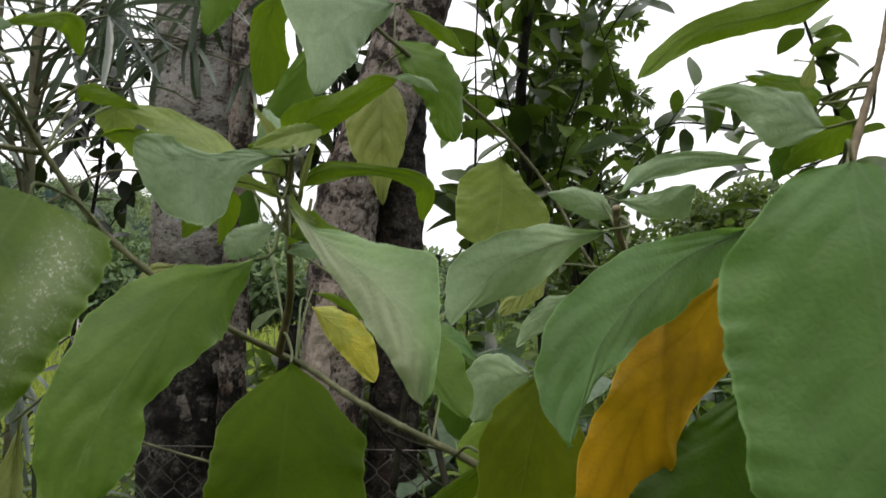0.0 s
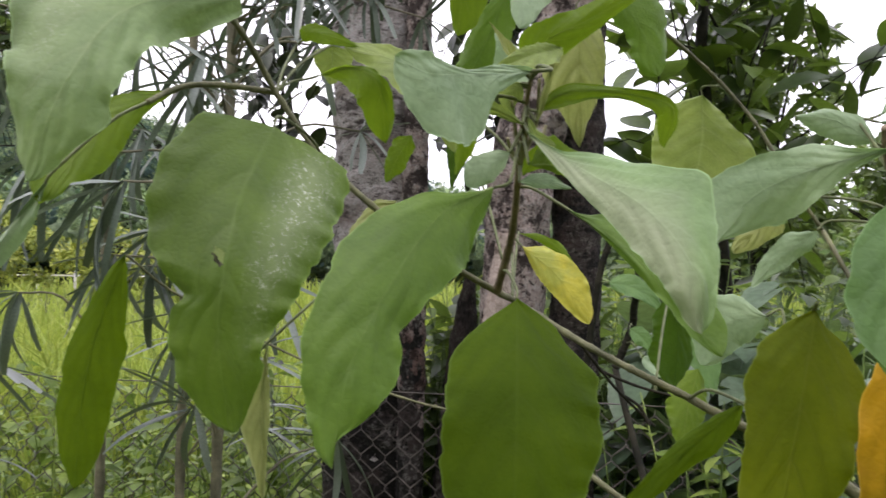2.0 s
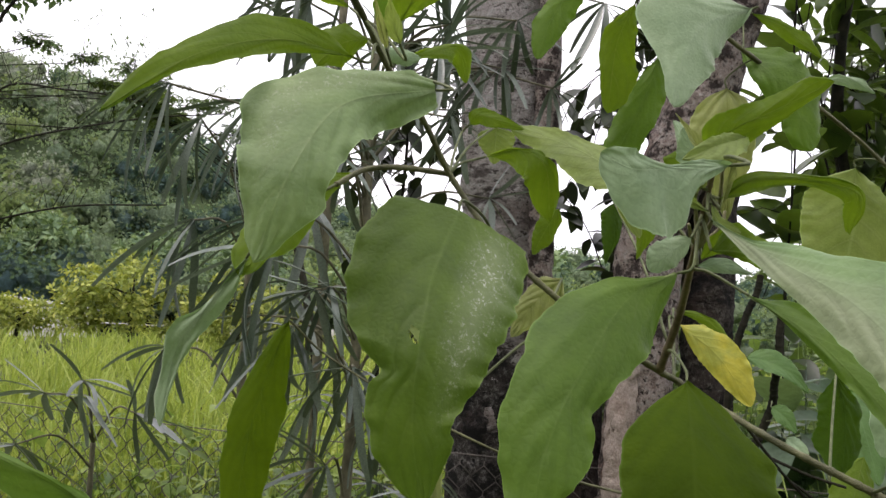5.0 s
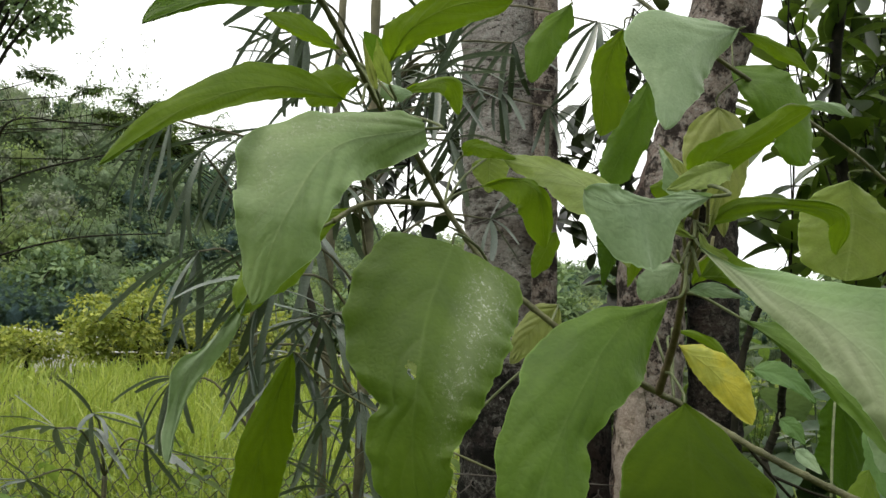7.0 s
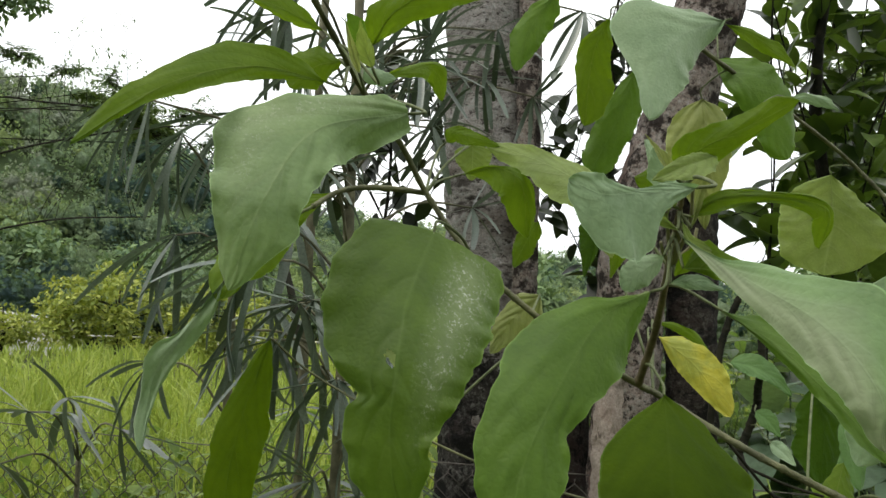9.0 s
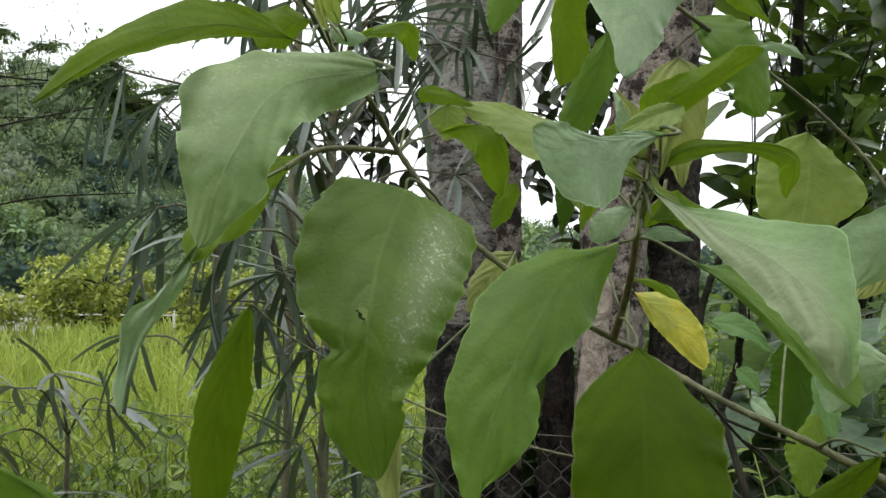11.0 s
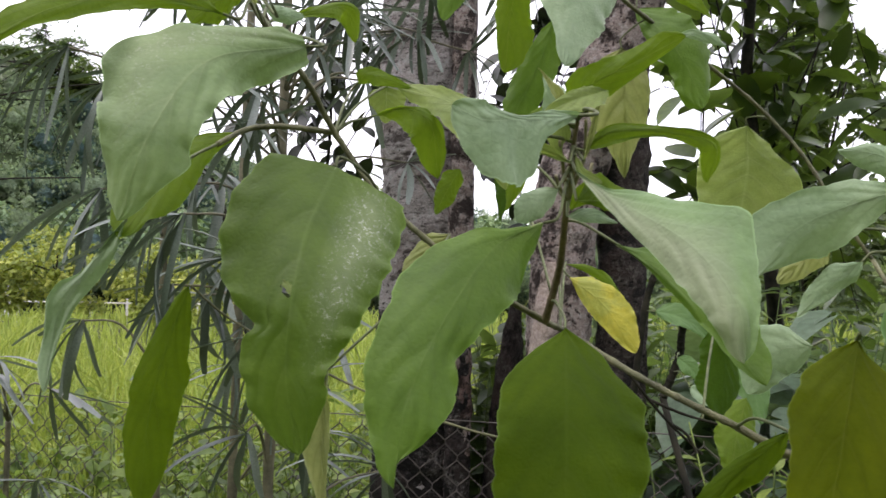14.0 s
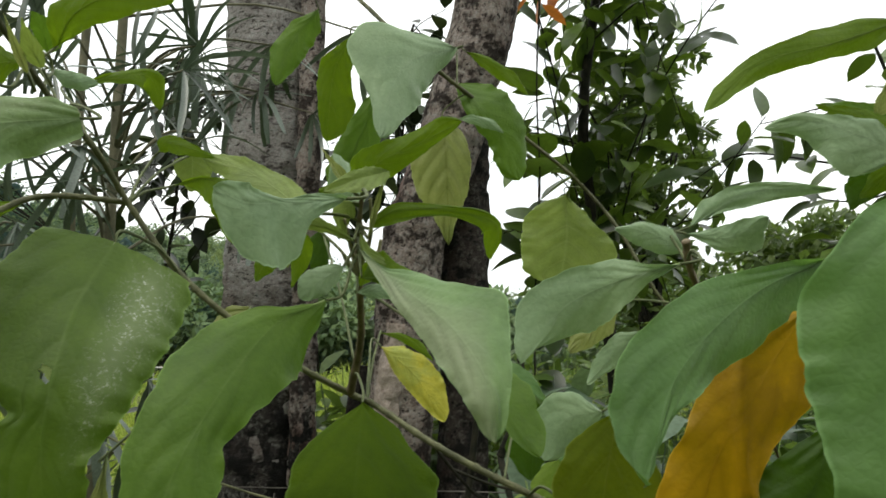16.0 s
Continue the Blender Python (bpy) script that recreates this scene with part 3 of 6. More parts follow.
def tree(name, label, base, height, trunk_r, crown, leaf_mat, leaf_size, clumps, per, seed, bark, lean=(0, 0), limbs=7, group="", slim=0.45, hang=0.2):
    """A tree with a tapered trunk, limbs and a gappy crown; crown = (centre height, radius across, radius up)."""
    rng = random.Random(seed)
    root = thing(name, label, "tree", base, group)
    b = Vector((0, 0, -0.05))
    top = Vector((lean[0], lean[1], height * 0.92))
    g = Geo()
    mid = top * 0.5 + Vector((rng.uniform(-0.1, 0.1), rng.uniform(-0.1, 0.1), 0)) * height * 0.2
    line = [b, mid * 0.5, mid, top]
    tube(g, line, trunk_r, trunk_r * 0.2, 10, 18, 0.12, seed)
    part("trunk", g, bark, root)
    cg, lg = Geo(), Geo()
    cz, cr, ch = crown
    centre = Vector((lean[0] * 0.9, lean[1] * 0.9, cz))
    for i in range(limbs):
        s = rng.uniform(0.45, 0.9)
        p = spline(line, s)
        d = rand_dir(rng)
        q = centre + Vector((d.x * cr, d.y * cr, abs(d.z) * ch * 0.7 - ch * 0.2)) * rng.uniform(0.6, 0.95)
        tube(lg, [p, p.lerp(q, 0.5) + Vector((0, 0, 0.08 * height)), q], trunk_r * 0.35, trunk_r * 0.08, 5, 8)
    part("limb", lg, bark, root)
    for i in range(clumps):
        d = rand_dir(rng)
        p = centre + Vector((d.x * cr, d.y * cr, d.z * ch)) * rng.uniform(0.35, 1.0)
        clump(cg, p, cr * rng.uniform(0.12, 0.28), per, leaf_size, rng, 0.8, hang)
    part("crown", cg, leaf_mat, root)
    return root


tree("bush_tree", "broad yellow-green leafy bush at the far field edge", (-20.5, 22.5, 0), 3.2, 0.12, (2.0, 2.6, 1.6), M_BUSH, 0.2, 46, 95, 21, M_DARKSTEM)
tree("bush_tree", "yellow-green leafy bush in the tall grass", (-17.0, 24.0, 0), 2.6, 0.1, (1.5, 2.3, 1.3), M_BUSH, 0.18, 36, 90, 22, M_DARKSTEM)
tree("bush_tree", "low yellow-green bush beside the white rail fence", (-26.0, 22.5, 0), 2.2, 0.1, (1.3, 2.4, 1.0), M_BUSH, 0.18, 36, 90, 23, M_DARKSTEM)
for i, (x, y, h, r) in enumerate(((-43, 39, 7.5, 3.2), (-37, 42, 6.5, 3.0), (-30, 43, 6.0, 3.2), (-48, 32, 8, 3.6), (-22, 46, 6.5, 3.4), (-13, 47, 6.5, 3.5), (-4, 44, 6, 3.2), (6, 46, 6.5, 3.5), (17, 40, 7, 3.5))):
    tree("field_edge_tree", "dark green tree at the foot of the hill", (x, y, 0), h, 0.25, (h * 0.6, r, h * 0.42), M_FOREST, 0.5, 55, 40, 40 + i, M_DARKSTEM, group="trees at the foot of the hill")
tree("feathery_tree", "sparse fine-leaved tree leaning over the field", (-11.6, 7.4, 0), 6.6, 0.12, (6.15, 1.0, 0.7), M_FOREST, 0.12, 40, 40, 61, M_DARKSTEM, lean=(2.3, -0.1), limbs=9)


def feathery_tree(label, base, fork, sprays, mat, seed):
    """A slim tree whose twigs end in flat layered sprays of tiny leaves."""
    rng = random.Random(seed)
    root = thing("feathery_tree", label, "tree", base)
    o = Vector(base)
    fork = Vector(fork)
    g = Geo()
    tube(g, [Vector((0, 0, -0.05)), (fork - o) * 0.5 + Vector((0.2, 0, 0)), fork - o], 0.1, 0.045, 8, 20, 0.1, seed)
    part("trunk", g, M_DARKSTEM, root)
    for c, r in sprays:
        c = Vector(c)
        w, lf = Geo(), Geo()
        tube(w, [fork - o, fork.lerp(c, 0.5) - o + Vector((0, 0, rng.uniform(-0.25, 0.35))), c - o], 0.014, 0.006, 5, 10)
        for _ in range(int(16 * r / 0.5)):
            d = rand_dir(rng, 0.22)
            e = c + Vector((d.x, d.y, d.z)) * r * rng.uniform(0.5, 1.1) + Vector((0, 0, 0.1 * r))
            tube(w, [c - o, c.lerp(e, 0.5) - o + Vector((0, 0, 0.06)), e - o], 0.006, 0.002, 4, 5)
            for k in range(34):
                s = 0.25 + 0.75 * k / 33
                p = c.lerp(e, s) - o + Vector((0, 0, 0.06 * 4 * s * (1 - s))) + rand_dir(rng) * 0.03
                a = (d.cross(Vector((0, 0, 1))) * (1 if k % 2 else -1) + d * 0.6 + rand_dir(rng) * 0.4).normalized()
                small_leaf(lf, p, a, Vector((0, 0, 1)), rng.uniform(0.07, 0.13), 0.035, 0.1, 0.3, (0.2, 1.0, 0.15))
        part("limb", w, M_DARKSTEM, root)
        part("foliage", lf, mat, root, "flat sprays of tiny leaves")


feathery_tree("thin feathery tree rising past the hill ridge", (-15.2, 6.6, 0), (-13.4, 7.4, 4.3), (((-9.75, 7.75, 6.25), 0.5), ((-9.35, 7.95, 6.4), 0.4), ((-9.55, 8.2, 5.27), 0.32), ((-9.15, 8.7, 5.15), 0.3), ((-9.3, 9.9, 5.3), 0.5), ((-9.0, 10.1, 5.15), 0.55), ((-8.5, 10.5, 4.95), 0.55), ((-8.1, 10.9, 4.55), 0.45)), M_FOREST, 62)
feathery_tree("slim green tree rising before the hill ridge", (-6.59, 11.348, 0), (-7.09, 11.15, 3.3), (((-8.876, 9.112, 4.839), 0.42), ((-8.733, 9.285, 4.741), 0.5), ((-8.617, 9.429, 4.633), 0.5), ((-8.501, 9.579, 4.496), 0.5), ((-8.375, 9.715, 4.411), 0.4), ((-8.508, 9.492, 4.741), 0.35)), M_FINELEAF, 63)
tree("small_leaved_tree", "small-leaved green tree standing against the sky", (1.0, 6.6, 0), 3.9, 0.07, (2.85, 0.7, 1.3), M_FINELEAF, 0.1, 58, 56, 71, M_DARKSTEM, limbs=12)
tree("small_leaved_tree", "low green tree beyond the thicket", (6.9, 20.5, 0), 4.6, 0.15, (3.0, 2.6, 1.7), M_FERN, 0.22, 80, 50, 72, M_DARKSTEM)
tree("small_leaved_tree", "green thicket tree behind the dark branches", (4.6, 11.5, 0), 3.6, 0.12, (2.0, 2.4, 1.5), M_FINELEAF, 0.16, 80, 50, 73, M_DARKSTEM)

tree("small_leaved_tree", "low fine-leaved green tree beside the thicket", (2.4, 7.5, 0), 2.8, 0.06, (2.3, 0.95, 0.55), M_FINELEAF, 0.1, 46, 56, 74, M_DARKSTEM, limbs=10)

# unseen trees added behind and beside the path to block light from there
for i, (x, y, h) in enumerate(((-9, -3.5, 6.5), (-6, -5.5, 7), (-2.5, -6, 7.5), (1.2, -6, 7), (4.8, -5.5, 7.5), (8, -3.5, 6.5), (9.5, 0.5, 6), (-10.5, 0.0, 5.0))):
    tree("light_block_tree", "unseen dense green tree added to block light from behind the path", (x, y, 0), h, 0.16, (h * 0.5, 2.3, h * 0.48), M_FINELEAF, 0.34, 70, 46, 90 + i, M_DARKSTEM, group="woodland edge trees")


def build_far_fence():
    root = thing("rail_fence", "white concrete post and rail fence at the field edge", "fence", (-27, 27.5, 0))
    d = Vector((1.0, 0.42, 0)).normalized()
    for i in range(-8, 9):
        g = Geo()
        p = d * (i * 1.5)
        tube(g, [p, p + Vector((0, 0, 1.15))], 0.07, 0.06, 4, 2)
        part("post", g, M_CONCRETE, root, smooth=False)
    g = Geo()
    tube(g, [d * -12.5 + Vector((0, 0, 0.95)), d * 12.6 + Vector((0, 0, 0.95))], 0.035, 0.035, 4, 20, 0.1)
    part("rail", g, M_CONCRETE, root, smooth=False)
    # low sheds half hidden by the bushes
    shed = thing("shed", "low pale shed with a grey sheet roof behind bushes", "shed", (-34.2, 31.6, 0))
    for nm, size, z, mat in (("wall", (4.2, 2.6, 1.7), 0.85, M_CONCRETE), ("roof", (4.8, 3.2, 0.12), 1.76, M_ROOF)):
        bm = bmesh.new()
        bmesh.ops.create_cube(bm, size=1.0, matrix=pose(0, 0, z, 0, 6 if nm == "roof" else 0, 38) @ Matrix.Diagonal((*size, 1)))
        bmesh.ops.bevel(bm, geom=bm.edges[:], offset=0.03, segments=1, affect="EDGES")
        me = bpy.data.meshes.new(nm)
        bm.to_mesh(me)
        bm.free()
        me.materials.append(mat)
        part(nm, me, mat, shed)


build_far_fence()

# ---------------------------------------------------------------- trunks


def build_trunk(name, label, line, r0, r1, mat, strips, seed):
    root = thing(name, label, "tree trunk", (line[0][0], line[0][1], 0))
    at = Vector(root.location)
    pts = [Vector(p) - at for p in line]
    g = Geo()
    tube(g, pts, r0, r1, 56, 220, 0.06, seed, fray=0.05)
    part("trunk", g, mat, root)
    for nm, pth, a, b, m, words in strips:
        s = Geo()
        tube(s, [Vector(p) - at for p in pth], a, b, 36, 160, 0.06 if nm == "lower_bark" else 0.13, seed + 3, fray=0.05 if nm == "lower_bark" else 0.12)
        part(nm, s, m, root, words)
    return root


# separate near-black sleeves cover the lower trunk and its side stem
build_trunk("tree_trunk", "straight pale trunk with dark blotches and grey lichen", [(-0.71, 2.2, -0.1), (-0.695, 2.18, 0.9), (-0.675, 2.14, 1.7), (-0.68, 2.1, 2.4), (-0.67, 2.1, 4.5)], 0.125, 0.112, M_BARK,
            [("side_stem", [(-0.575, 2.1, -0.1), (-0.565, 2.09, 0.9), (-0.558, 2.06, 1.7), (-0.548, 2.04, 2.3), (-0.54, 2.04, 4.5)], 0.034, 0.03, M_BARK_RED, "reddish-brown stem grown against the trunk"),
             ("lower_bark", [(-0.71, 2.2, -0.1), (-0.695, 2.18, 0.9), (-0.681, 2.15, 1.5)], 0.143, 0.121, M_BARK_BLACK, "near-black lower bark with pale lichen flecks"),
             ("lower_bark", [(-0.575, 2.1, -0.1), (-0.565, 2.088, 0.9), (-0.56, 2.067, 1.5)], 0.04, 0.03, M_BARK_BLACK, "near-black lower bark of the side stem")], 1)
build_trunk("leaning_tree_trunk", "leaning brown trunk with peeling bark", [(-0.37, 2.06, -0.1), (-0.33, 2.03, 0.9), (-0.292, 2.0, 1.55), (-0.278, 2.0, 1.8), (-0.208, 2.0, 2.0), (-0.15, 2.0, 2.2), (-0.07, 2.0, 2.6), (0.1, 2.05, 4.4)], 0.075, 0.08, M_BARK_RED,
            [("bare_wood", [(-0.375, 1.985, -0.1), (-0.34, 1.965, 0.9), (-0.33, 1.945, 1.35), (-0.3, 1.94, 1.62)], 0.045, 0.028, M_BARK_PINK, "strip of bare pinkish wood"),
             ("side_stem", [(-0.2, 2.16, -0.1), (-0.175, 2.12, 0.9), (-0.16, 2.09, 1.4), (-0.153, 2.08, 1.85), (-0.148, 2.08, 2.15), (-0.1, 2.09, 2.6), (0.0, 2.1, 4.4)], 0.062, 0.056, M_BARK_SIDE, "rough dark side stem, darkened for shade, flecked with lichen")], 2)
# added dark column that stands in for the shaded gap between the trunks
build_trunk("gap_column", "dark tapered column standing in for the shaded gap between the trunks", [(-0.47, 2.2, -0.1), (-0.47, 2.18, 0.6), (-0.455, 2.17, 1.1), (-0.445, 2.16, 1.36), (-0.43, 2.15, 1.52)], 0.1, 0.012, M_BARK_DARK, [], 5)

# ---------------------------------------------------------------- chain-link fence


def build_fence():
    root = thing("chain_link_fence", "rusty chain-link wire fence running past the trunks", "fence", (-0.5, 1.97, 0))
    step, rows = 0.031, 35
    for k in range(-73, 84):
        x0 = k * step
        g = Geo()
        pts = []
        for r in range(rows):
            z = 0.015 + r * 0.0355
            sx = 0.0 if (r + k) % 2 else step
            bow = 0.012 * noise.noise(Vector((x0 * 3, z * 3, 1))) + 0.09 * max(0, -x0 - 0.8) * 0.6
            sag = 0.008 * noise.noise(Vector((x0 * 2, z * 2, 5)))
            side = 0.006 * noise.noise(Vector((x0 * 2, z * 2, 9)))
            front = 0.002 if r % 2 else -0.002
            pts += [Vector((x0 + sx + side, bow + front, z + sag - 0.005)), Vector((x0 + sx + side, bow - front, z + sag + 0.005))]
        tube(g, pts, 0.0015, 0.0015, 4, 2 * rows - 1)
        part("wire", g, M_WIRE, root)
    g = Geo()
    tube(g, [(-2.25, 0.085, 1.235), (-1.0, 0.0, 1.23), (0, 0, 1.24), (2.6, 0, 1.235)], 0.0016, 0.0016, 5, 30)
    part("top_wire", g, M_WIRE, root)


build_fence()

# ---------------------------------------------------------------- fan palm


def leaflet_mesh(kind):
    """A narrow pleated palm leaflet, one unit long along +X, drooping at its end."""
    g = Geo()
    rng = random.Random(kind)
    droop = (0.05, 0.24, 0.5)[kind]
    verts, uvs, faces = [], [], []
    n = 9
    for i in range(n + 1):
        s = i / n
        w = 0.034 * min(1.0, 0.3 + 2.6 * s) * (1.0 if s < 0.75 else 1.0 - 0.45 * (s - 0.75) / 0.25)
        c = Vector((s * (1 - 0.25 * droop * s), 0.02 * math.sin(4 * s + kind), -droop * s ** 2.2))
        verts += [c + Vector((0, -w, w * 0.45)), c, c + Vector((0, w, w * 0.45))]
        uvs += [(s, 0), (s, 0.5), (s, 1)]
    for i in range(n):
        a = 3 * i
        faces += [(a, a + 1, a + 4, a + 3), (a + 1, a + 2, a + 5, a + 4)]
    g.add(verts, faces, uvs)
    return g.mesh("leaflet", M_PALM)


LEAFLETS = [leaflet_mesh(k) for k in range(3)]


palm_rng = random.Random(4)


def build_palm(root_at, label, canes):
    root = thing("fan_palm", label, "palm", root_at)
    o = Vector(root_at)
    for pts, r in canes:
        g = Geo()
        tube(g, [Vector(p) - o for p in pts], r, r * 0.8, 10, 60, 0.06, 4, 0.18)
        part("cane", g, M_CANE, root)
    return root


def frond(root, canes, hub, aim, span, size, count, tilt, broad=1.05):
    """A fan of leaflets at hub; aim: degrees in the upright plane facing the path (0 right, 90 up)."""
    rng = palm_rng
    o, hub = Vector(root.location), Vector(hub)
    best = min((spline(c[0], k / 30) for c in canes for k in range(31)), key=lambda p: (p - hub + Vector((0, 0, 0.12))).length)
    g = Geo()
    tube(g, [best - o, best.lerp(hub, 0.5) - o + Vector((0, 0, 0.05)), hub - o], 0.0035, 0.0022, 5, 8)
    stalk = part("frond", g, M_CANE, root, "palmate palm frond")
    face = Matrix.Rotation(radians(tilt), 4, "X")
    for k in range(count):
        a = radians(aim + span * ((k + 0.5) / count - 0.5) + rng.uniform(-6, 6))
        d = Vector((math.cos(a), rng.uniform(-0.55, 0.3), math.sin(a)))
        d = (face @ d).normalized()
        up = Vector((0, 0, 1)) if abs(d.z) < 0.9 else Vector((0.2, -1, 0))
        y = up.cross(d).normalized()
        z = d.cross(y)
        ln = 1.32 * size * rng.uniform(0.75, 1.1) * (1 - 0.25 * abs((k + 0.5) / count - 0.5))
        m = Matrix((d, y, z)).transposed().to_4x4() @ Matrix.Rotation(rng.uniform(-0.5, 0.5), 4, "X")
        ob = new("leaflet", LEAFLETS[rng.choice((0, 1, 1, 2) if broad < 1.2 else (0, 0, 1))])
        ob.parent = stalk
        ob.matrix_basis = Matrix.Translation(hub - o) @ m @ Matrix.Diagonal((ln, ln * broad * (1 if ln > 0.2 else 1.25) * rng.uniform(0.75, 1.15), ln, 1))


CANES = [([(-0.84, 1.6, -0.05), (-0.83, 1.59, 1.0), (-0.81, 1.57, 1.8), (-0.8, 1.56, 2.5)], 0.012),
         ([(-1.0, 1.75, -0.05), (-1.0, 1.74, 1.2), (-0.97, 1.7, 2.1), (-0.95, 1.7, 2.6)], 0.011),
         ([(-1.2, 1.7, -0.05), (-1.16, 1.68, 1.0), (-1.12, 1.62, 1.7)], 0.011)]
palm = build_palm((-0.95, 1.66, 0), "slender fan palm clump with drooping grey-green fronds", CANES)
frond(palm, CANES, (-0.8, 1.37, 1.6), -110, 200, 0.129, 9, 10)
frond(palm, CANES, (-0.95, 1.42, 1.74), 225, 90, 0.19, 9, 0, 0.85)
frond(palm, CANES, (-0.84, 1.34, 2.22), 225, 110, 0.189, 8, 0)
frond(palm, CANES, (-1.02, 1.48, 2.0), 218, 90, 0.2, 9, 0, 0.6)
frond(palm, CANES, (-0.82, 1.48, 1.27), 200, 200, 0.138, 8, 15)
frond(palm, CANES, (-0.65, 1.8, 1.15), 200, 220, 0.181, 9, 30)
frond(palm, CANES, (-0.98, 1.53, 1.8), -90, 140, 0.138, 8, 0)
frond(palm, CANES, (-1.12, 1.74, 2.25), 0, 320, 0.146, 10, 50)
frond(palm, CANES, (-0.58, 1.62, 2.08), 190, 140, 0.146, 8, 20)
frond(palm, CANES, (-1.02, 1.88, 2.05), 0, 330, 0.138, 10, 50)
frond(palm, CANES, (-1.09, 1.38, 1.73), 230, 90, 0.172, 8, 0)
frond(palm, CANES, (-0.96, 1.43, 1.55), 240, 120, 0.138, 8, 0)
frond(palm, CANES, (-0.96, 1.53, 1.6), -60, 160, 0.138, 8, 0)
frond(palm, CANES, (-0.96, 1.65, 1.38), -90, 220, 0.138, 9, 20)
frond(palm, CANES, (-0.85, 1.8, 1.18), -90, 240, 0.138, 9, 20)
frond(palm, CANES, (-1.27, 1.55, 1.47), 230, 120, 0.146, 8, 10)
frond(palm, CANES, (-0.52, 1.97, 2.14), -40, 200, 0.0946, 9, 10)
frond(palm, CANES, (-0.4, 1.96, 2.34), -90, 160, 0.146, 9, 10)
frond(palm, CANES, (-1.0, 1.66, 1.8), 250, 200, 0.181, 9, 0)
frond(palm, CANES, (-0.86, 1.57, 1.48), -100, 180, 0.138, 8, 10)
# stars of narrow leaflets high against the sky
frond(palm, CANES, (-1.048, 1.326, 1.917), 228, 90, 0.16, 9, 0, 0.75)
frond(palm, CANES, (-1.021, 1.203, 1.946), 222, 100, 0.15, 9, 0, 0.7)
frond(palm, CANES, (-0.689, 1.409, 2.06), 80, 330, 0.085, 10, 0, 1.3)
frond(palm, CANES, (-0.679, 1.443, 2.0), 60, 340, 0.095, 11, 10, 1.3)
frond(palm, CANES, (-0.6, 1.416, 2.05), -40, 200, 0.11, 8, 0, 1.3)
frond(palm, CANES, (-0.75, 1.358, 1.9), -90, 230, 0.105, 8, 0, 1.3)
frond(palm, CANES, (-0.821, 1.488, 1.873), 120, 320, 0.075, 9, 10, 1.3)
frond(palm, CANES, (-0.646, 1.555, 2.125), -10, 220, 0.12, 9, 20, 1.3)
frond(palm, CANES, (-0.636, 1.578, 1.968), -50, 240, 0.11, 6, 10, 1.1)
frond(palm, CANES, (-0.834, 1.336, 2.13), 160, 240, 0.13, 10, 0, 1.3)
frond(palm, CANES, (-0.789, 1.397, 1.607), -110, 250, 0.13, 9, 10, 1.1)
frond(palm, CANES, (-0.743, 1.419, 1.463), -90, 180, 0.15, 8, 0, 1.1)
frond(palm, CANES, (-0.836, 1.277, 1.669), 225, 90, 0.16, 8, 0, 1.1)
frond(palm, CANES, (-0.719, 1.581, 1.5), -100, 220, 0.13, 8, 10, 1.1)
frond(palm, CANES, (-0.873, 1.405, 1.531), -115, 160, 0.15, 8, 10, 1.1)
frond(palm, CANES, (-0.743, 1.559, 1.36), -90, 260, 0.13, 9, 30, 1.1)
# dark fans crowded behind the shrub tip
frond(palm, CANES, (-0.783, 1.315, 2.024), -60, 240, 0.115, 10, 10, 0.8)
frond(palm, CANES, (-0.608, 1.491, 2.127), 200, 240, 0.12, 10, 10, 0.8)
frond(palm, CANES, (-0.744, 1.338, 1.836), -90, 230, 0.12, 10, 10, 1.0)
frond(palm, CANES, (-0.781, 1.236, 1.894), -100, 200, 0.12, 10, 10, 0.9)
# grey fans hanging before the pale trunk
frond(palm, CANES, (-0.686, 1.643, 2.156), -20, 320, 0.125, 10, 10, 0.9)
frond(palm, CANES, (-0.683, 1.692, 2.017), 20, 320, 0.1, 8, 10, 0.9)
frond(palm, CANES, (-0.636, 1.856, 1.848), -50, 250, 0.088, 9, 0, 1.5)
frond(palm, CANES, (-0.56, 1.768, 2.237), -90, 240, 0.12, 9, 10, 1.1)
frond(palm, CANES, (-0.609, 1.82, 2.148), -50, 220, 0.1, 8, 10, 1.1)
SEEDLING = [([(-1.66, 1.78, -0.05), (-1.66, 1.77, 0.7), (-1.65, 1.75, 1.2)], 0.008)]
palm = build_palm((-1.66, 1.78, 0), "small fan palm seedling by the wire fence", SEEDLING)
frond(palm, SEEDLING, (-1.552, 1.595, 1.375), -20, 220, 0.125, 8, 55, 1.3)
frond(palm, SEEDLING, (-1.603, 1.538, 1.344), 195, 200, 0.135, 8, 50, 1.3)
frond(palm, SEEDLING, (-1.456, 1.675, 1.3), -20, 200, 0.135, 8, 50, 1.3)
frond(palm, SEEDLING, (-1.62, 1.66, 1.33), -90, 240, 0.13, 8, 30, 1.3)
frond(palm, SEEDLING, (-1.579, 1.45, 1.24), 200, 240, 0.14, 8, 50, 1.3)
frond(palm, SEEDLING, (-1.59, 1.79, 1.05), -90, 260, 0.19, 9, 30, 0.9)


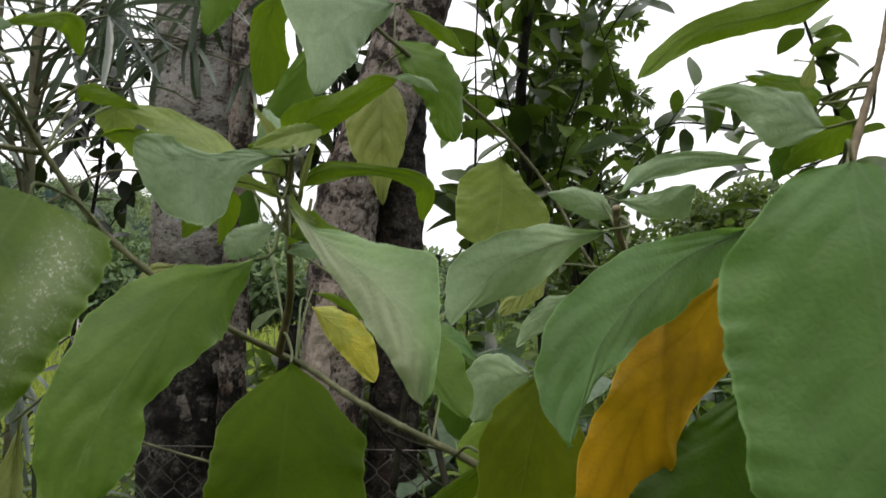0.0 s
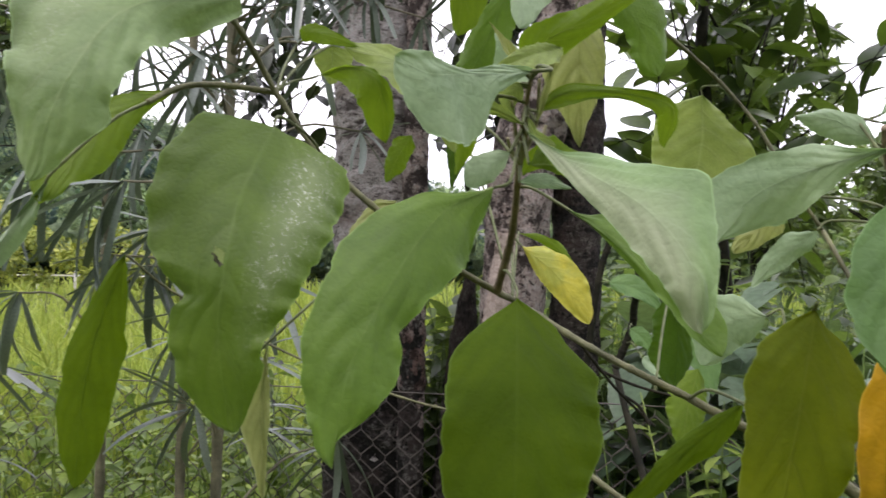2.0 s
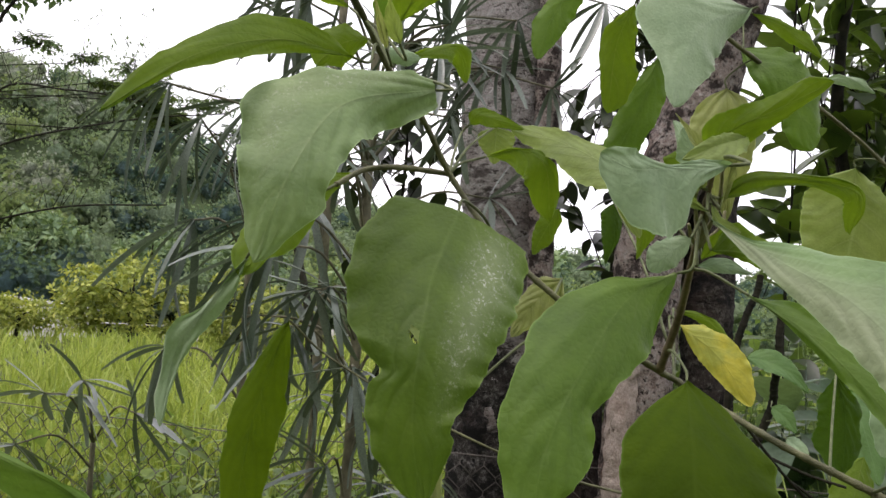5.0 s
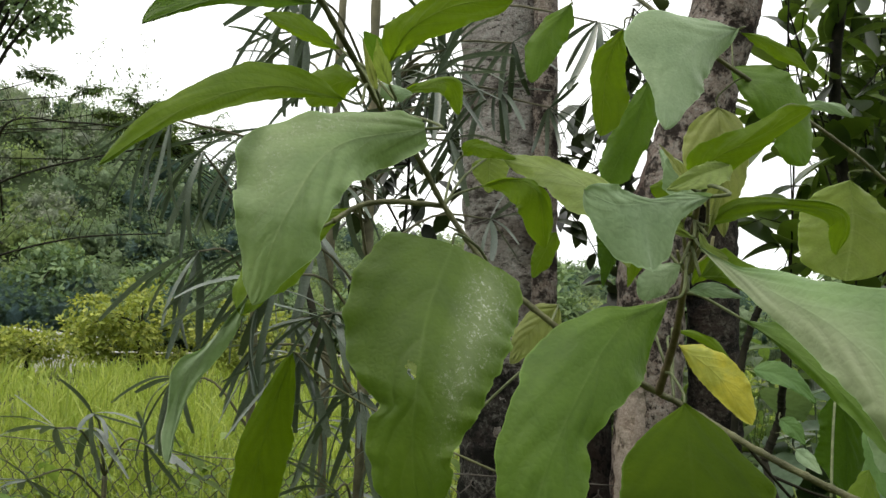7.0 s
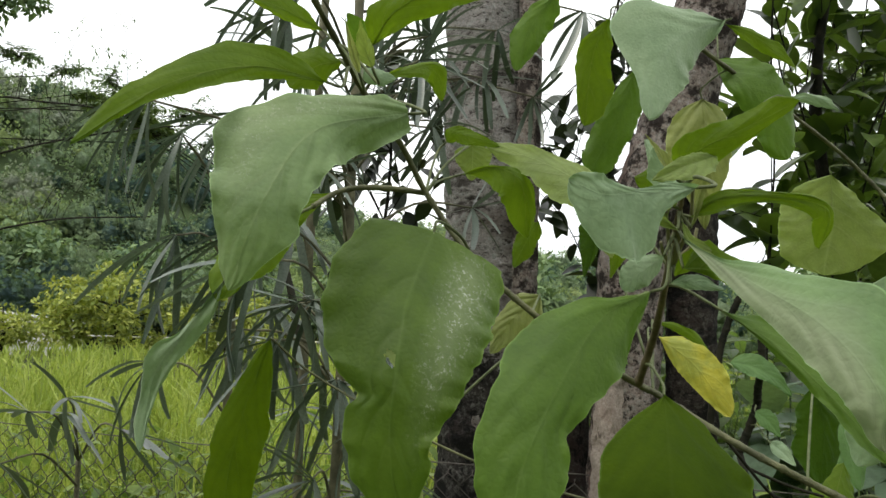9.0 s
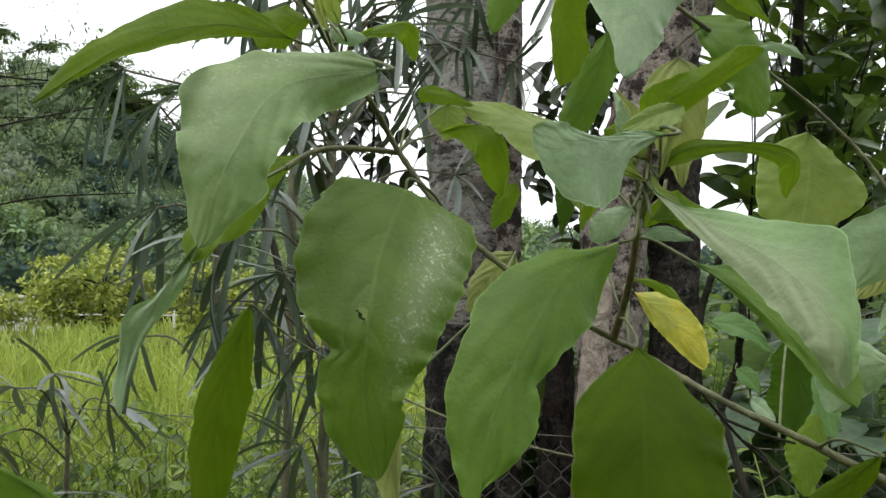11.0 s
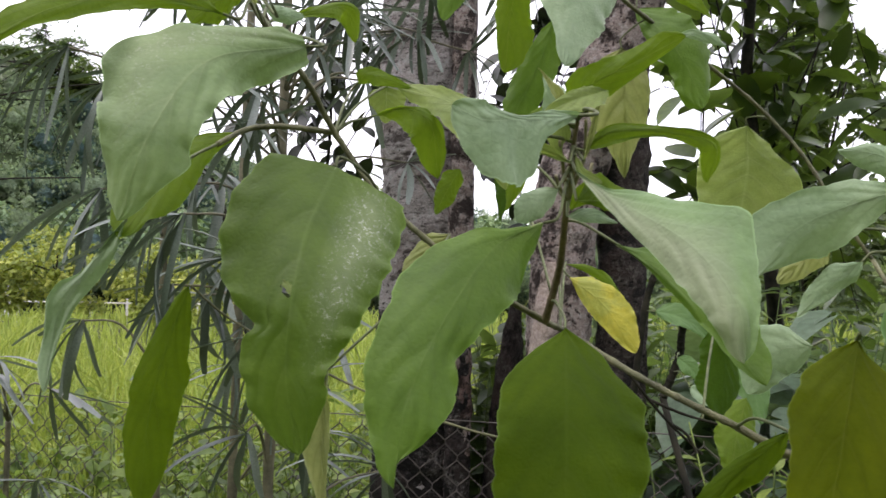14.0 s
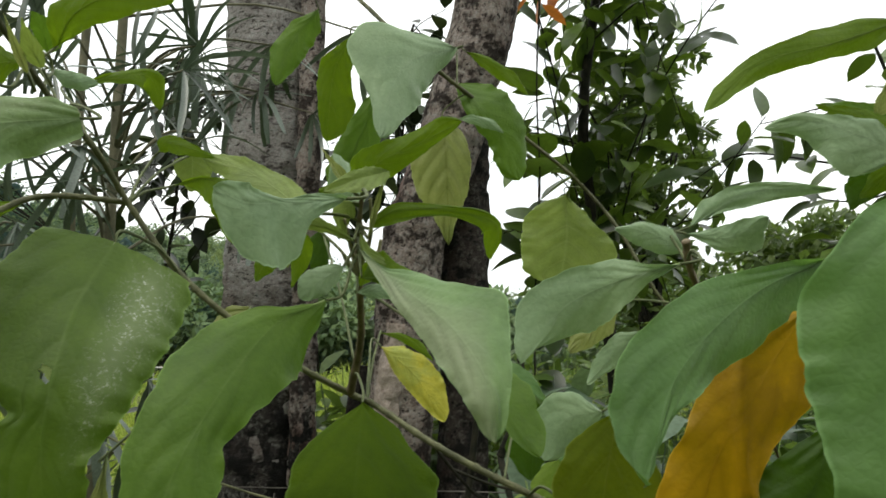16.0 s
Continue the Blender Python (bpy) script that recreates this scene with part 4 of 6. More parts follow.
# ---------------------------------------------------------------- dark broad-leaved branches


def leafy_branch(name, label, twigs, mat, leaf_len, seed, per=9, droop=0.35, root_at=(0, 0, 0), twig_mat=None, wide=0.48, category="tree branch"):
    """A branch whose twigs carry alternate leaves; twigs are lines of points, from the thick end."""
    rng = random.Random(seed)
    root = thing(name, label, category, root_at)
    o = Vector(root_at)
    g, w = Geo(), Geo()
    for pts, r in twigs:
        pts = [Vector(p) - o for p in pts]
        tube(w, pts, r, r * 0.4, 6, 14, 0.08, seed)
        n = max(3, int(per * (pts[0] - pts[-1]).length / 0.5))
        for k in range(n):
            s = 0.12 + 0.88 * (k + rng.random() * 0.6) / n
            p = spline(pts, min(1, s))
            d = (spline(pts, min(1, s + 0.02)) - spline(pts, max(0, s - 0.03))).normalized()
            a = (d * 0.6 + rand_dir(rng, 0.55) + Vector((0, 0, -droop))).normalized()
            st = rng.uniform(0.01, 0.03)
            tube(w, [p, p + a * st], 0.0011, 0.001, 4, 1)
            ln = leaf_len * rng.uniform(0.65, 1.2)
            small_leaf(g, p + a * st, a, Vector((rng.uniform(-0.6, 0.6), rng.uniform(-0.8, 0.3), 1)), ln, ln * wide * rng.uniform(0.85, 1.2), 0.22, rng.uniform(0.0, 0.35), (0.1, 0.7, 0.98, 1.0, 0.9, 0.6, 0.05))
    part("branch", w, twig_mat or M_DARKSTEM, root)
    part("foliage", g, mat, root)
    return root


def spray(start, n, reach, rng, box):
    """Twigs that run from a thick limb to random places in a box."""
    out = []
    for _ in range(n):
        q = Vector([rng.uniform(a, b) for a, b in box])
        p = Vector(start[int(rng.random() * len(start))])
        q = p + (q - p) * min(1, reach / max(0.01, (q - p).length))
        m = p.lerp(q, 0.5) + Vector((rng.uniform(-0.08, 0.08), rng.uniform(-0.08, 0.08), rng.uniform(0, 0.12)))
        out.append(([p, m, q], 0.004))
    return out


rng = random.Random(77)
limb = [(0.35, 3.1, -0.05), (0.32, 3.05, 1.2), (0.25, 2.95, 1.9), (0.2, 2.9, 2.4), (0.3, 2.9, 3.1), (0.4, 2.95, 3.8)]
nodes = [spline(limb, s) for s in (0.35, 0.42, 0.5, 0.56, 0.62, 0.68, 0.75, 0.82, 0.9, 1.0)]
leafy_branch("broadleaf_tree", "dark glossy broad-leaved tree with thin crooked branches", [(limb, 0.03)] + spray(nodes, 27, 1.25, rng, ((-0.1, 0.88), (2.4, 4.2), (1.4, 3.3))) + spray(nodes, 4, 1.25, random.Random(78), ((-0.15, 0.3), (2.7, 4.0), (1.6, 2.7))), M_DARKLEAF, 0.145, 5, 9, 0.1, (0.35, 3.1, 0), category="tree")
limb2 = [(1.5, 2.9, -0.05), (1.45, 2.85, 1.3), (1.25, 2.7, 2.1), (1.05, 2.55, 2.5)]
leafy_branch("broadleaf_sapling", "sapling with a few long dark leaves against the sky", [(limb2, 0.014), ([limb2[2], (0.96, 2.75, 2.17), (0.68, 2.66, 2.18), (0.5, 2.65, 2.08)], 0.005), ([limb2[2], (1.0, 2.6, 2.3), (0.72, 2.6, 2.26)], 0.004), ([limb2[2], (1.0, 2.65, 2.02), (0.75, 2.6, 2.06)], 0.004), ([limb2[2], (1.1, 2.6, 1.95), (0.85, 2.5, 1.85)], 0.005)], M_DARKLEAF, 0.15, 15, 9, 0.25, (1.5, 2.9, 0), wide=0.46, category="sapling")
limb3 = [(-0.75, 4.4, -0.05), (-0.74, 4.35, 1.4), (-0.7, 4.2, 2.3), (-0.6, 4.1, 3.3)]
nodes3 = [spline(limb3, s) for s in (0.45, 0.6, 0.7, 0.8, 0.9, 1.0)]
leafy_branch("broadleaf_tree", "slim tree in dark silhouette seen through the gap between trunks", [(limb3, 0.014)] + spray(nodes3, 19, 0.8, rng, ((-1.25, -0.35), (3.8, 4.5), (2.0, 3.6))), M_SILHOUETTE, 0.15, 25, 8, 0.35, (-0.75, 4.4, 0), wide=0.5, category="tree")
limb4 = [(-1.7, 3.6, -0.05), (-1.68, 3.5, 1.4), (-1.55, 3.4, 2.2), (-1.5, 3.3, 2.9)]
nodes4 = [spline(limb4, s) for s in (0.45, 0.6, 0.75, 0.9, 1.0)]
leafy_branch("broadleaf_tree", "slim tree in dark silhouette behind the fan palm", [(limb4, 0.013)] + spray(nodes4, 15, 0.8, rng, ((-2.0, -1.0), (3.0, 3.8), (1.75, 3.0))), M_SILHOUETTE, 0.13, 26, 9, 0.3, (-1.7, 3.6, 0), wide=0.45, category="tree")
rust = leafy_branch("broadleaf_twig", "twig with a few rust-orange old leaves", [([(0.3, 2.9, 3.1), (0.12, 2.4, 2.75), (0.02, 2.2, 2.5)], 0.004)], M_RUST, 0.11, 31, 5, 0.5, (0.3, 2.9, 3.1))

leafy_branch("vine", "dark climbing vine with heart-shaped leaves", [([(0.016, 2.255, -0.03), (0.016, 2.255, 1.580), (0.030, 2.225, 1.859), (0.030, 2.225, 2.3)], 0.003), ([(0.030, 2.225, 1.859), (-0.044, 2.193, 1.878)], 0.002)], M_DARKLEAF, 0.13, 37, 5, 0.2, (0.016, 2.255, 0), wide=0.8, category="vine")

# bare thin branches reaching in over the field
br = thing("bare_branch", "long thin bare branches hanging over the field", "branch", (-10.5, 8.6, 3.0))
for pts in ([(-10.2, 8.3, 2.9), (-8.6, 6.6, 3.0), (-7.1, 5.8, 3.15), (-5.9, 6.2, 3.45), (-4.9, 6.5, 3.55)], [(-10.2, 8.3, 3.2), (-8.0, 6.4, 3.9), (-6.8, 6.3, 3.85), (-5.8, 6.5, 3.7)], [(-10.2, 8.3, 2.2), (-8.0, 6.2, 2.3), (-6.6, 6.1, 2.55), (-5.4, 6.3, 2.6)]):
    g = Geo()
    tube(g, [Vector(p) - Vector((-10.5, 8.6, 3.0)) for p in pts], 0.018, 0.006, 6, 24, 0.1, 2)
    sp = Geo()
    for k in range(26):
        o = spline(pts, rng.uniform(0.1, 1.0)) - Vector((-10.5, 8.6, 3.0))
        p = o + rand_dir(rng) * rng.uniform(0.05, 0.6) + Vector((0, 0, 0.42))
        tube(g, [o, o.lerp(p, 0.5) + Vector((0, 0, 0.06)), p], 0.004, 0.002, 4, 3)
        for q in range(12):
            small_leaf(sp, p + rand_dir(rng) * 0.11, rand_dir(rng), Vector((0, 0, 1)), 0.05, 0.02, 0.1, 0.2, (0.1, 1.0, 0.1))
    part("branch", g, M_DARKSTEM, br)
    part("foliage", sp, M_FOREST, br, "sparse fine leaf sprays")

# ---------------------------------------------------------------- undergrowth


def thicket(name, label, category, mat, box, count, leaf, seed, stems=True, shape=(0.1, 0.8, 1.0, 0.6, 0.0), wide=0.45, thin=lambda x, y, z: True):
    """Herbs in a box of ground: upright stalks with leaves all along."""
    rng = random.Random(seed)
    g = Geo()
    for _ in range(count):
        x, y = rng.uniform(*box[0]), rng.uniform(*box[1])
        h = rng.uniform(*box[2])
        if not thin(x, y, h):
            continue
        top = Vector((x + rng.uniform(-0.15, 0.15), y + rng.uniform(-0.15, 0.15), h))
        pts = [Vector((x, y, -0.02)), Vector((x, y, h * 0.55)), top]
        if stems:
            tube(g, pts, 0.0035, 0.0015, 4, 5)
        for k in range(int(5 + h * 7)):
            s = 0.35 + 0.65 * rng.random()
            p = spline(pts, s)
            a = (rand_dir(rng) * Vector((1, 1, 0.4)) + Vector((0, 0, 0.12))).normalized()
            ln = leaf * rng.uniform(0.6, 1.3)
            small_leaf(g, p, a, Vector((rng.uniform(-0.4, 0.4), rng.uniform(-0.4, 0.4), 1)), ln, ln * wide, 0.2, 0.35, shape)
    tagged(part(name, g, mat), label, category, kind="stuff")


thicket("undergrowth", "mixed green weeds crowding behind the wire fence", "undergrowth", M_WEED, ((-0.3, 2.6), (2.35, 4.6), (0.6, 1.6)), 760, 0.1, 51)
thicket("undergrowth", "small-leaved weeds under the fan palm", "undergrowth", M_SUNWEED, ((-2.0, -0.78), (1.75, 3.2), (0.6, 1.3)), 230, 0.07, 52)
thicket("undergrowth", "weeds coloured dark for the shaded gap between the two trunks", "undergrowth", M_SHADEWEED, ((-0.66, -0.1), (2.35, 3.3), (0.9, 1.5)), 420, 0.1, 56)
thicket("undergrowth", "green weeds beside the pale trunk", "undergrowth", M_SUNWEED, ((-1.2, -0.72), (2.4, 3.3), (0.7, 1.25)), 90, 0.09, 57)
thicket("undergrowth", "pale broad-leaved vines at the trunk base", "undergrowth", M_VINE, ((-0.12, 1.0), (2.1, 2.8), (0.8, 1.55)), 80, 0.14, 53, wide=0.62, shape=(0.35, 0.95, 1.0, 0.7, 0.0))
thicket("undergrowth", "patchy low weeds in the grass past the fence", "undergrowth", M_WEED, ((-4.6, -1.5), (2.5, 5.6), (0.35, 0.85)), 260, 0.09, 58)
thicket("undergrowth", "small bright weeds in front of the wire fence", "undergrowth", M_SUNWEED, ((0.02, 0.9), (1.55, 1.93), (0.85, 1.34)), 100, 0.06, 59, wide=0.5)
thicket("undergrowth", "feathery bright ferns beyond the fence", "ferns", M_FERN, ((-0.15, 2.4), (2.1, 3.4), (0.7, 1.42)), 700, 0.16, 54, wide=0.1)
thicket("undergrowth", "dense dark thicket filling the far side of the fence", "thicket", M_WEED, ((-0.6, 6.0), (5.0, 8.5), (1.0, 1.9)), 420, 0.14, 55)

# ---------------------------------------------------------------- the near shrub
shrub = thing("broadleaf_shrub", "tall soft-stemmed shrub with large felted green leaves", "shrub", (0.32, 0.95, 0))
ORIGIN = Vector(shrub.location)


def width_at(w, s):
    """Half-width at share s of the blade, eased between evenly graded stations."""
    n = len(w) - 1
    x = min(max(s, 0.0), 1.0) ** (1 / 1.2) * n
    i = min(int(x), n - 1)
    f = x - i
    if i == n - 1:
        return w[i] * (max(0.0, 1 - f ** 1.4)) ** 0.7
    before = w[i - 1] if i else 0.0
    m0, m1 = (w[i + 1] - before) / 2, (w[i + 2] - w[i]) / 2 if i + 2 < n else (w[i + 1] - w[i])
    return max(0.0, (2 * f ** 3 - 3 * f * f + 1) * w[i] + (f ** 3 - 2 * f * f + f) * m0 + (3 * f * f - 2 * f ** 3) * w[i + 1] + (f ** 3 - f * f) * m1)


def shrub_leaf(kind, mid, facing, fold, left, right):
    """One leaf: a blade swept along its midrib, cupped, quilted between its veins and ruffled at the margin,
    with a raised rib beneath and a stalk to the nearest stem. left, right: half-widths in mm from base to tip."""
    seed = len(shrub.children) * 1.7
    big = kind == "speckled"
    n, half = (200, 36) if big else (72, 13)
    face = Vector(facing)
    mid = [Vector(p) for p in mid]
    length = sum((b - a).length for a, b in zip(mid[:-1], mid[1:]))
    broad = (max(left) + max(right)) * 0.001
    ruffle = min(length, broad, 0.075) * {"pale": 0.5, "chalky": 0.8, "orange": 1.2}.get(kind, 1.0)
    wavy = {"shade": 1.5, "ageing": 1.5, "green": 1.8, "blue": 1.0, "orange": 0.35}.get(kind, 1.6)
    verts, uvs, faces, line = [], [], [], []
    for i in range(n + 1):
        s = i / n
        c = spline(mid, s)
        t = (spline(mid, min(1, s + 0.02)) - spline(mid, max(0, s - 0.02))).normalized()
        nr = (face - t * face.dot(t)).normalized()
        ac = nr.cross(t)
        sway = length * 0.014 * noise.noise(Vector((s * 3.0, seed * 1.7, 0)))
        back = length * 0.13 * max(0.0, s - 0.56) if big else 0.0
        line.append((c + nr * (sway - back), nr))
        for j in range(-half, half + 1):
            u = j / half
            k = abs(u)
            w = width_at(left if j > 0 else right, s) * 0.001
            w += min(w, 0.03) * k * k * wavy * (0.05 * noise.noise(Vector((s * 8, seed, 4 + (u > 0)))) + 0.045 * noise.noise(Vector((s * 19, seed, 8 + (u > 0)))) + 0.02 * noise.noise(Vector((s * 46, seed, 12 + (u > 0)))))
            a = radians(fold)
            edge = ac * math.copysign(1, u) * math.cos(a) + nr * math.sin(a)
            p = c + edge * (w * k)
            # panels between the side veins bulge, the veins lie in furrows
            panel = abs(((s + (0.05 if u > 0 else 0) + 0.03 * noise.noise(Vector((s * 6, seed, 5 + (u > 0))))) * VEINS - 2.2 * k ** 1.25) % 1.0 - 0.5) * 2
            lift = w * (0.16 * k * (1 - k)) + sway
            lift += min(broad, 0.09) * (0.08 if kind == "yellowgreen" else 0.03 if kind == "chalky" else 0.016 if kind == "pale" else 0.024) * (0.6 + 0.8 * noise.noise(Vector((s * 5, seed, u)))) * (1 - panel ** 2.2) * min(1, 0.55 + 2 * k) * (1 - k ** 4)
            lift += min(length, 0.13) * 0.045 * k ** 1.3 * noise.noise(Vector((s * 4.2, seed * 3.1, u * 1.4)))
            lift += ruffle * 0.02 * k ** 3 * math.sin(s * 19 + 4 * noise.noise(Vector((s * 3, seed, u))) + seed + u)
            lift += ruffle * 0.075 * k ** 4 * noise.noise(Vector((s * 16, seed + 9, u * 0.8)))
            if big:  # the lower lobe is creased backwards from the hole to the waist
                lift -= length * 0.13 * max(0.0, s - 0.56 - 0.1 * u)
            if kind == "orange" and broad > 0.04:  # the dying blade is folded over on itself half way down
                q = s - 0.45 - 0.24 * u
                lift += 0.008 / (1 + math.exp(max(-60, min(60, q * 150)))) + 0.003 * math.exp(-(q * 14) ** 2)
            verts.append(p + nr * lift - ORIGIN)
            uvs.append((s, (u + 1) / 2))
    cols = 2 * half + 1
    scar = []
    for i in range(n):
        for j in range(cols - 1):
            # an insect hole beside the midrib, longer than wide, with a ragged rim
            quad = (i * cols + j, i * cols + j + 1, (i + 1) * cols + j + 1, (i + 1) * cols + j)
            if big and ((i - 92 - (j - 32) * 0.6) / 5.2) ** 2 + ((j - 32) / 3.0) ** 2 < 1 + 0.5 * noise.noise(Vector((i * 0.4, j * 0.4, 0))):
                if (i - 92) / 6.5 - (j - 32) / 5.0 < 0.2:
                    scar.append(quad)
                continue
            faces.append(quad)
    g = Geo()
    g.add(verts, faces, uvs)
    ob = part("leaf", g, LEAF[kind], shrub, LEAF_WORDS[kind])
    if scar:
        used = sorted({k for q in scar for k in q})
        at = {k: m for m, k in enumerate(used)}
        g = Geo()
        g.add([verts[k] - face.normalized() * 0.0008 for k in used], [tuple(at[k] for k in q) for q in scar], [uvs[k] for k in used])
        part("insect_scar", g, LEAF["lime"], ob, "pale dry skin left in an insect hole")
    r = Geo()
    rad = (0.00035 if kind in ("olive", "shade", "ageing") else 0.0008) * min(1.2, length / 0.12)
    tube(r, [c - nr * rad * 1.05 - ORIGIN for c, nr in line[:: n // 12]], rad * 1.25, rad * 0.25, 6, 24)
    part("midrib", r, LEAF[kind] if kind in ("orange", "yellow", "olive", "shade", "ageing") else M_RIB, ob)
    m = mid
    near = min(joints, key=lambda p: (p - m[0]).length + (0 if length < 0.07 else 1) * max(0, p.z - m[0].z) * 0.6 + (0.8 * max(0, m[0].x - p.x) if m[0].x > 0.03 else 0))
    gap = (near - m[0]).length
    if 0.002 < gap < 0.2:
        g = Geo()
        d = (m[0] - spline(m, 0.1)).normalized() * (min(gap * 0.3, 0.012) if gap < 0.1 else 0.001)
        bend = [m[0] - ORIGIN, near - ORIGIN] if gap < 0.035 else [m[0] - ORIGIN, m[0] - ORIGIN + d, (m[0] + d).lerp(near, 0.6) - ORIGIN + Vector((0, 0, 0.06 * gap)), near - ORIGIN]
        tube(g, bend, 0.0009, 0.0012, 7, 14)
        part("petiole", g, M_PETIOLE, ob)


lines = []


def stem(name, rad, pts):
    g = Geo()
    pts = [Vector(p) for p in pts]
    tube(g, [p - ORIGIN for p in pts], rad * (0.72 if name == "branch" else 1.1), rad * (0.4 if "shoot" in name else 0.95), 10, 16 * len(pts), 0.1, rad * 100, 0.22)
    part(name if name in ("shoot", "branch") else "branch", g, M_DARKSTEM if "dark" in name else M_SHOOT if name in ("shoot", "node_shoot", "right_shoot") else M_STEM, shrub)
    lines.append(pts)


stem("branch", .0028, [(-0.317, 0.516, 1.78), (-0.31, 0.567, 1.743), (-0.306, 0.604, 1.718), (-0.296, 0.644, 1.693), (-0.285, 0.674, 1.659), (-0.25, 0.683, 1.611), (-0.207, 0.695, 1.572), (-0.172, 0.723, 1.543), (-0.137, 0.762, 1.519), (-0.122, 0.78, 1.51), (-0.07, 0.75, 1.483), (-0.033, 0.736, 1.466), (0.006, 0.73, 1.449)])
stem("shoot", .003, [(-0.137, 0.762, 1.519), (-0.12, 0.72, 1.561), (-0.107, 0.655, 1.598), (-0.099, 0.612, 1.622), (-0.092, 0.59, 1.644)])
stem("side_branch", .0025, [(-0.361, 1.148, 2.146), (-0.241, 1.074, 2.035), (-0.15, 1.027, 1.934), (-0.085, 1.062, 1.884), (0.008, 1.16, 1.833), (0.075, 1.244, 1.796), (0.13, 1.258, 1.732), (0.174, 1.254, 1.65), (0.212, 1.266, 1.596)])
stem("stalk", .002, [(-0.288, 0.678, 1.662), (-0.317, 0.65, 1.662), (-0.337, 0.632, 1.657), (-0.347, 0.609, 1.642)])
stem("dark_stem", .007, [(-0.056, 1.714, 1.351), (-0.039, 1.714, 1.392), (-0.024, 1.714, 1.437), (-0.022, 1.714, 1.468), (-0.014, 1.714, 1.514), (-0.014, 1.714, 1.561), (-0.008, 1.714, 1.608)])
stem("right_shoot", .0028, [(0.226, 0.588, 1.628), (0.248, 0.605, 1.676), (0.263, 0.612, 1.716), (0.28, 0.627, 1.773)])
stem("node_shoot", .0026, [(0.113, 0.672, 1.627), (0.118, 0.685, 1.608), (0.139, 0.722, 1.574), (0.18, 0.785, 1.519), (0.23, 0.862, 1.438)])
stem("dark_twig", .0022, [(0.016, 2.194, 1.634), (0.027, 2.171, 1.851), (0.035, 2.152, 2.014), (0.03, 2.119, 2.257), (0.047, 2.082, 2.596)])
stem("low_branch", .0013, [(-0.135, 0.976, 1.375), (-0.268, 1.009, 1.387), (-0.391, 0.976, 1.432), (-0.509, 0.92, 1.501), (-0.524, 0.844, 1.544)])
stem("dark_twig", .0011, [(-0.076, 0.77, 1.485), (-0.051, 0.784, 1.452), (-0.036, 0.792, 1.435), (-0.015, 0.799, 1.415)])
stem("dark_twig", .0011, [(-0.041, 0.793, 1.44), (-0.027, 0.792, 1.431), (-0.019, 0.789, 1.417)])
stem("dark_twig", .0011, [(-0.056, 0.784, 1.458), (-0.029, 0.784, 1.448), (-0.004, 0.784, 1.442)])
stem("dark_stem", .0065, [(-0.13, 1.75, 1.2), (-0.094, 1.76, 1.5), (-0.073, 1.76, 1.589), (-0.053, 1.76, 1.639), (-0.046, 1.76, 1.675)])

# main stem from the ground up to the lowest visible branch
foot = [Vector((0.32, 0.95, -0.05)), Vector((0.31, 0.92, 0.7)), Vector((0.23, 0.82, 1.22)), Vector((0.13, 0.755, 1.375)), lines[0][-1]]
g = Geo()
tube(g, [p - ORIGIN for p in foot], 0.011, 0.0029, 10, 40, 0.08, 3, 0.1)
part("main_stem", g, M_STEM, shrub, "woody greenish main stem")
foot2 = [Vector((0.32, 0.95, 0.3)), Vector((0.36, 0.8, 1.0)), Vector((0.28, 0.66, 1.4)), lines[5][0]]
g = Geo()
tube(g, [p - ORIGIN for p in foot2], 0.007, 0.003, 10, 30, 0.08, 4, 0.1)
part("branch", g, M_STEM, shrub)
foot3 = [Vector((0.31, 0.92, 0.5)), Vector((0.34, 0.84, 1.0)), lines[6][-1]]
g = Geo()
tube(g, [p - ORIGIN for p in foot3], 0.005, 0.003, 10, 20, 0.08, 6, 0.1)
part("branch", g, M_STEM, shrub)
foot4 = [Vector((0.2, 1.42, -0.05)), Vector((0.12, 1.44, 0.7)), lines[4][0]]
g = Geo()
tube(g, [p - ORIGIN for p in foot4], 0.008, 0.0065, 10, 20, 0.08, 7, 0.1)
part("branch", g, M_DARKSTEM, shrub)
foot5 = [Vector((0.32, 0.95, 0.6)), Vector((0.42, 1.1, 1.1)), lines[2][-1]]
g = Geo()
tube(g, [p - ORIGIN for p in foot5], 0.005, 0.0028, 10, 20, 0.08, 8, 0.1)
part("branch", g, M_STEM, shrub)
foot6 = [Vector((0.3, 0.9, 0.8)), Vector((0.1, 0.9, 1.2)), lines[8][0]]
g = Geo()
tube(g, [p - ORIGIN for p in foot6], 0.004, 0.0028, 10, 20, 0.08, 9, 0.1)
part("branch", g, M_STEM, shrub)
lines += [foot, foot2, foot3, foot5]
joints = [spline(l, k / 60) for l in lines for k in range(61)]
shrub_leaf("dusted", [(-0.25, 0.548, 1.686), (-0.287, 0.506, 1.668), (-0.299, 0.474, 1.623), (-0.316, 0.471, 1.574)], (0.29, -0.96, -0.05), -14, [10, 14, 17, 20, 22, 24, 24, 23, 22, 21, 22, 23, 17.0, 9.7, 0.0], [9, 13, 15, 17, 20, 26, 37, 51, 47, 41, 34, 27, 19.4, 11.5, 0.0])
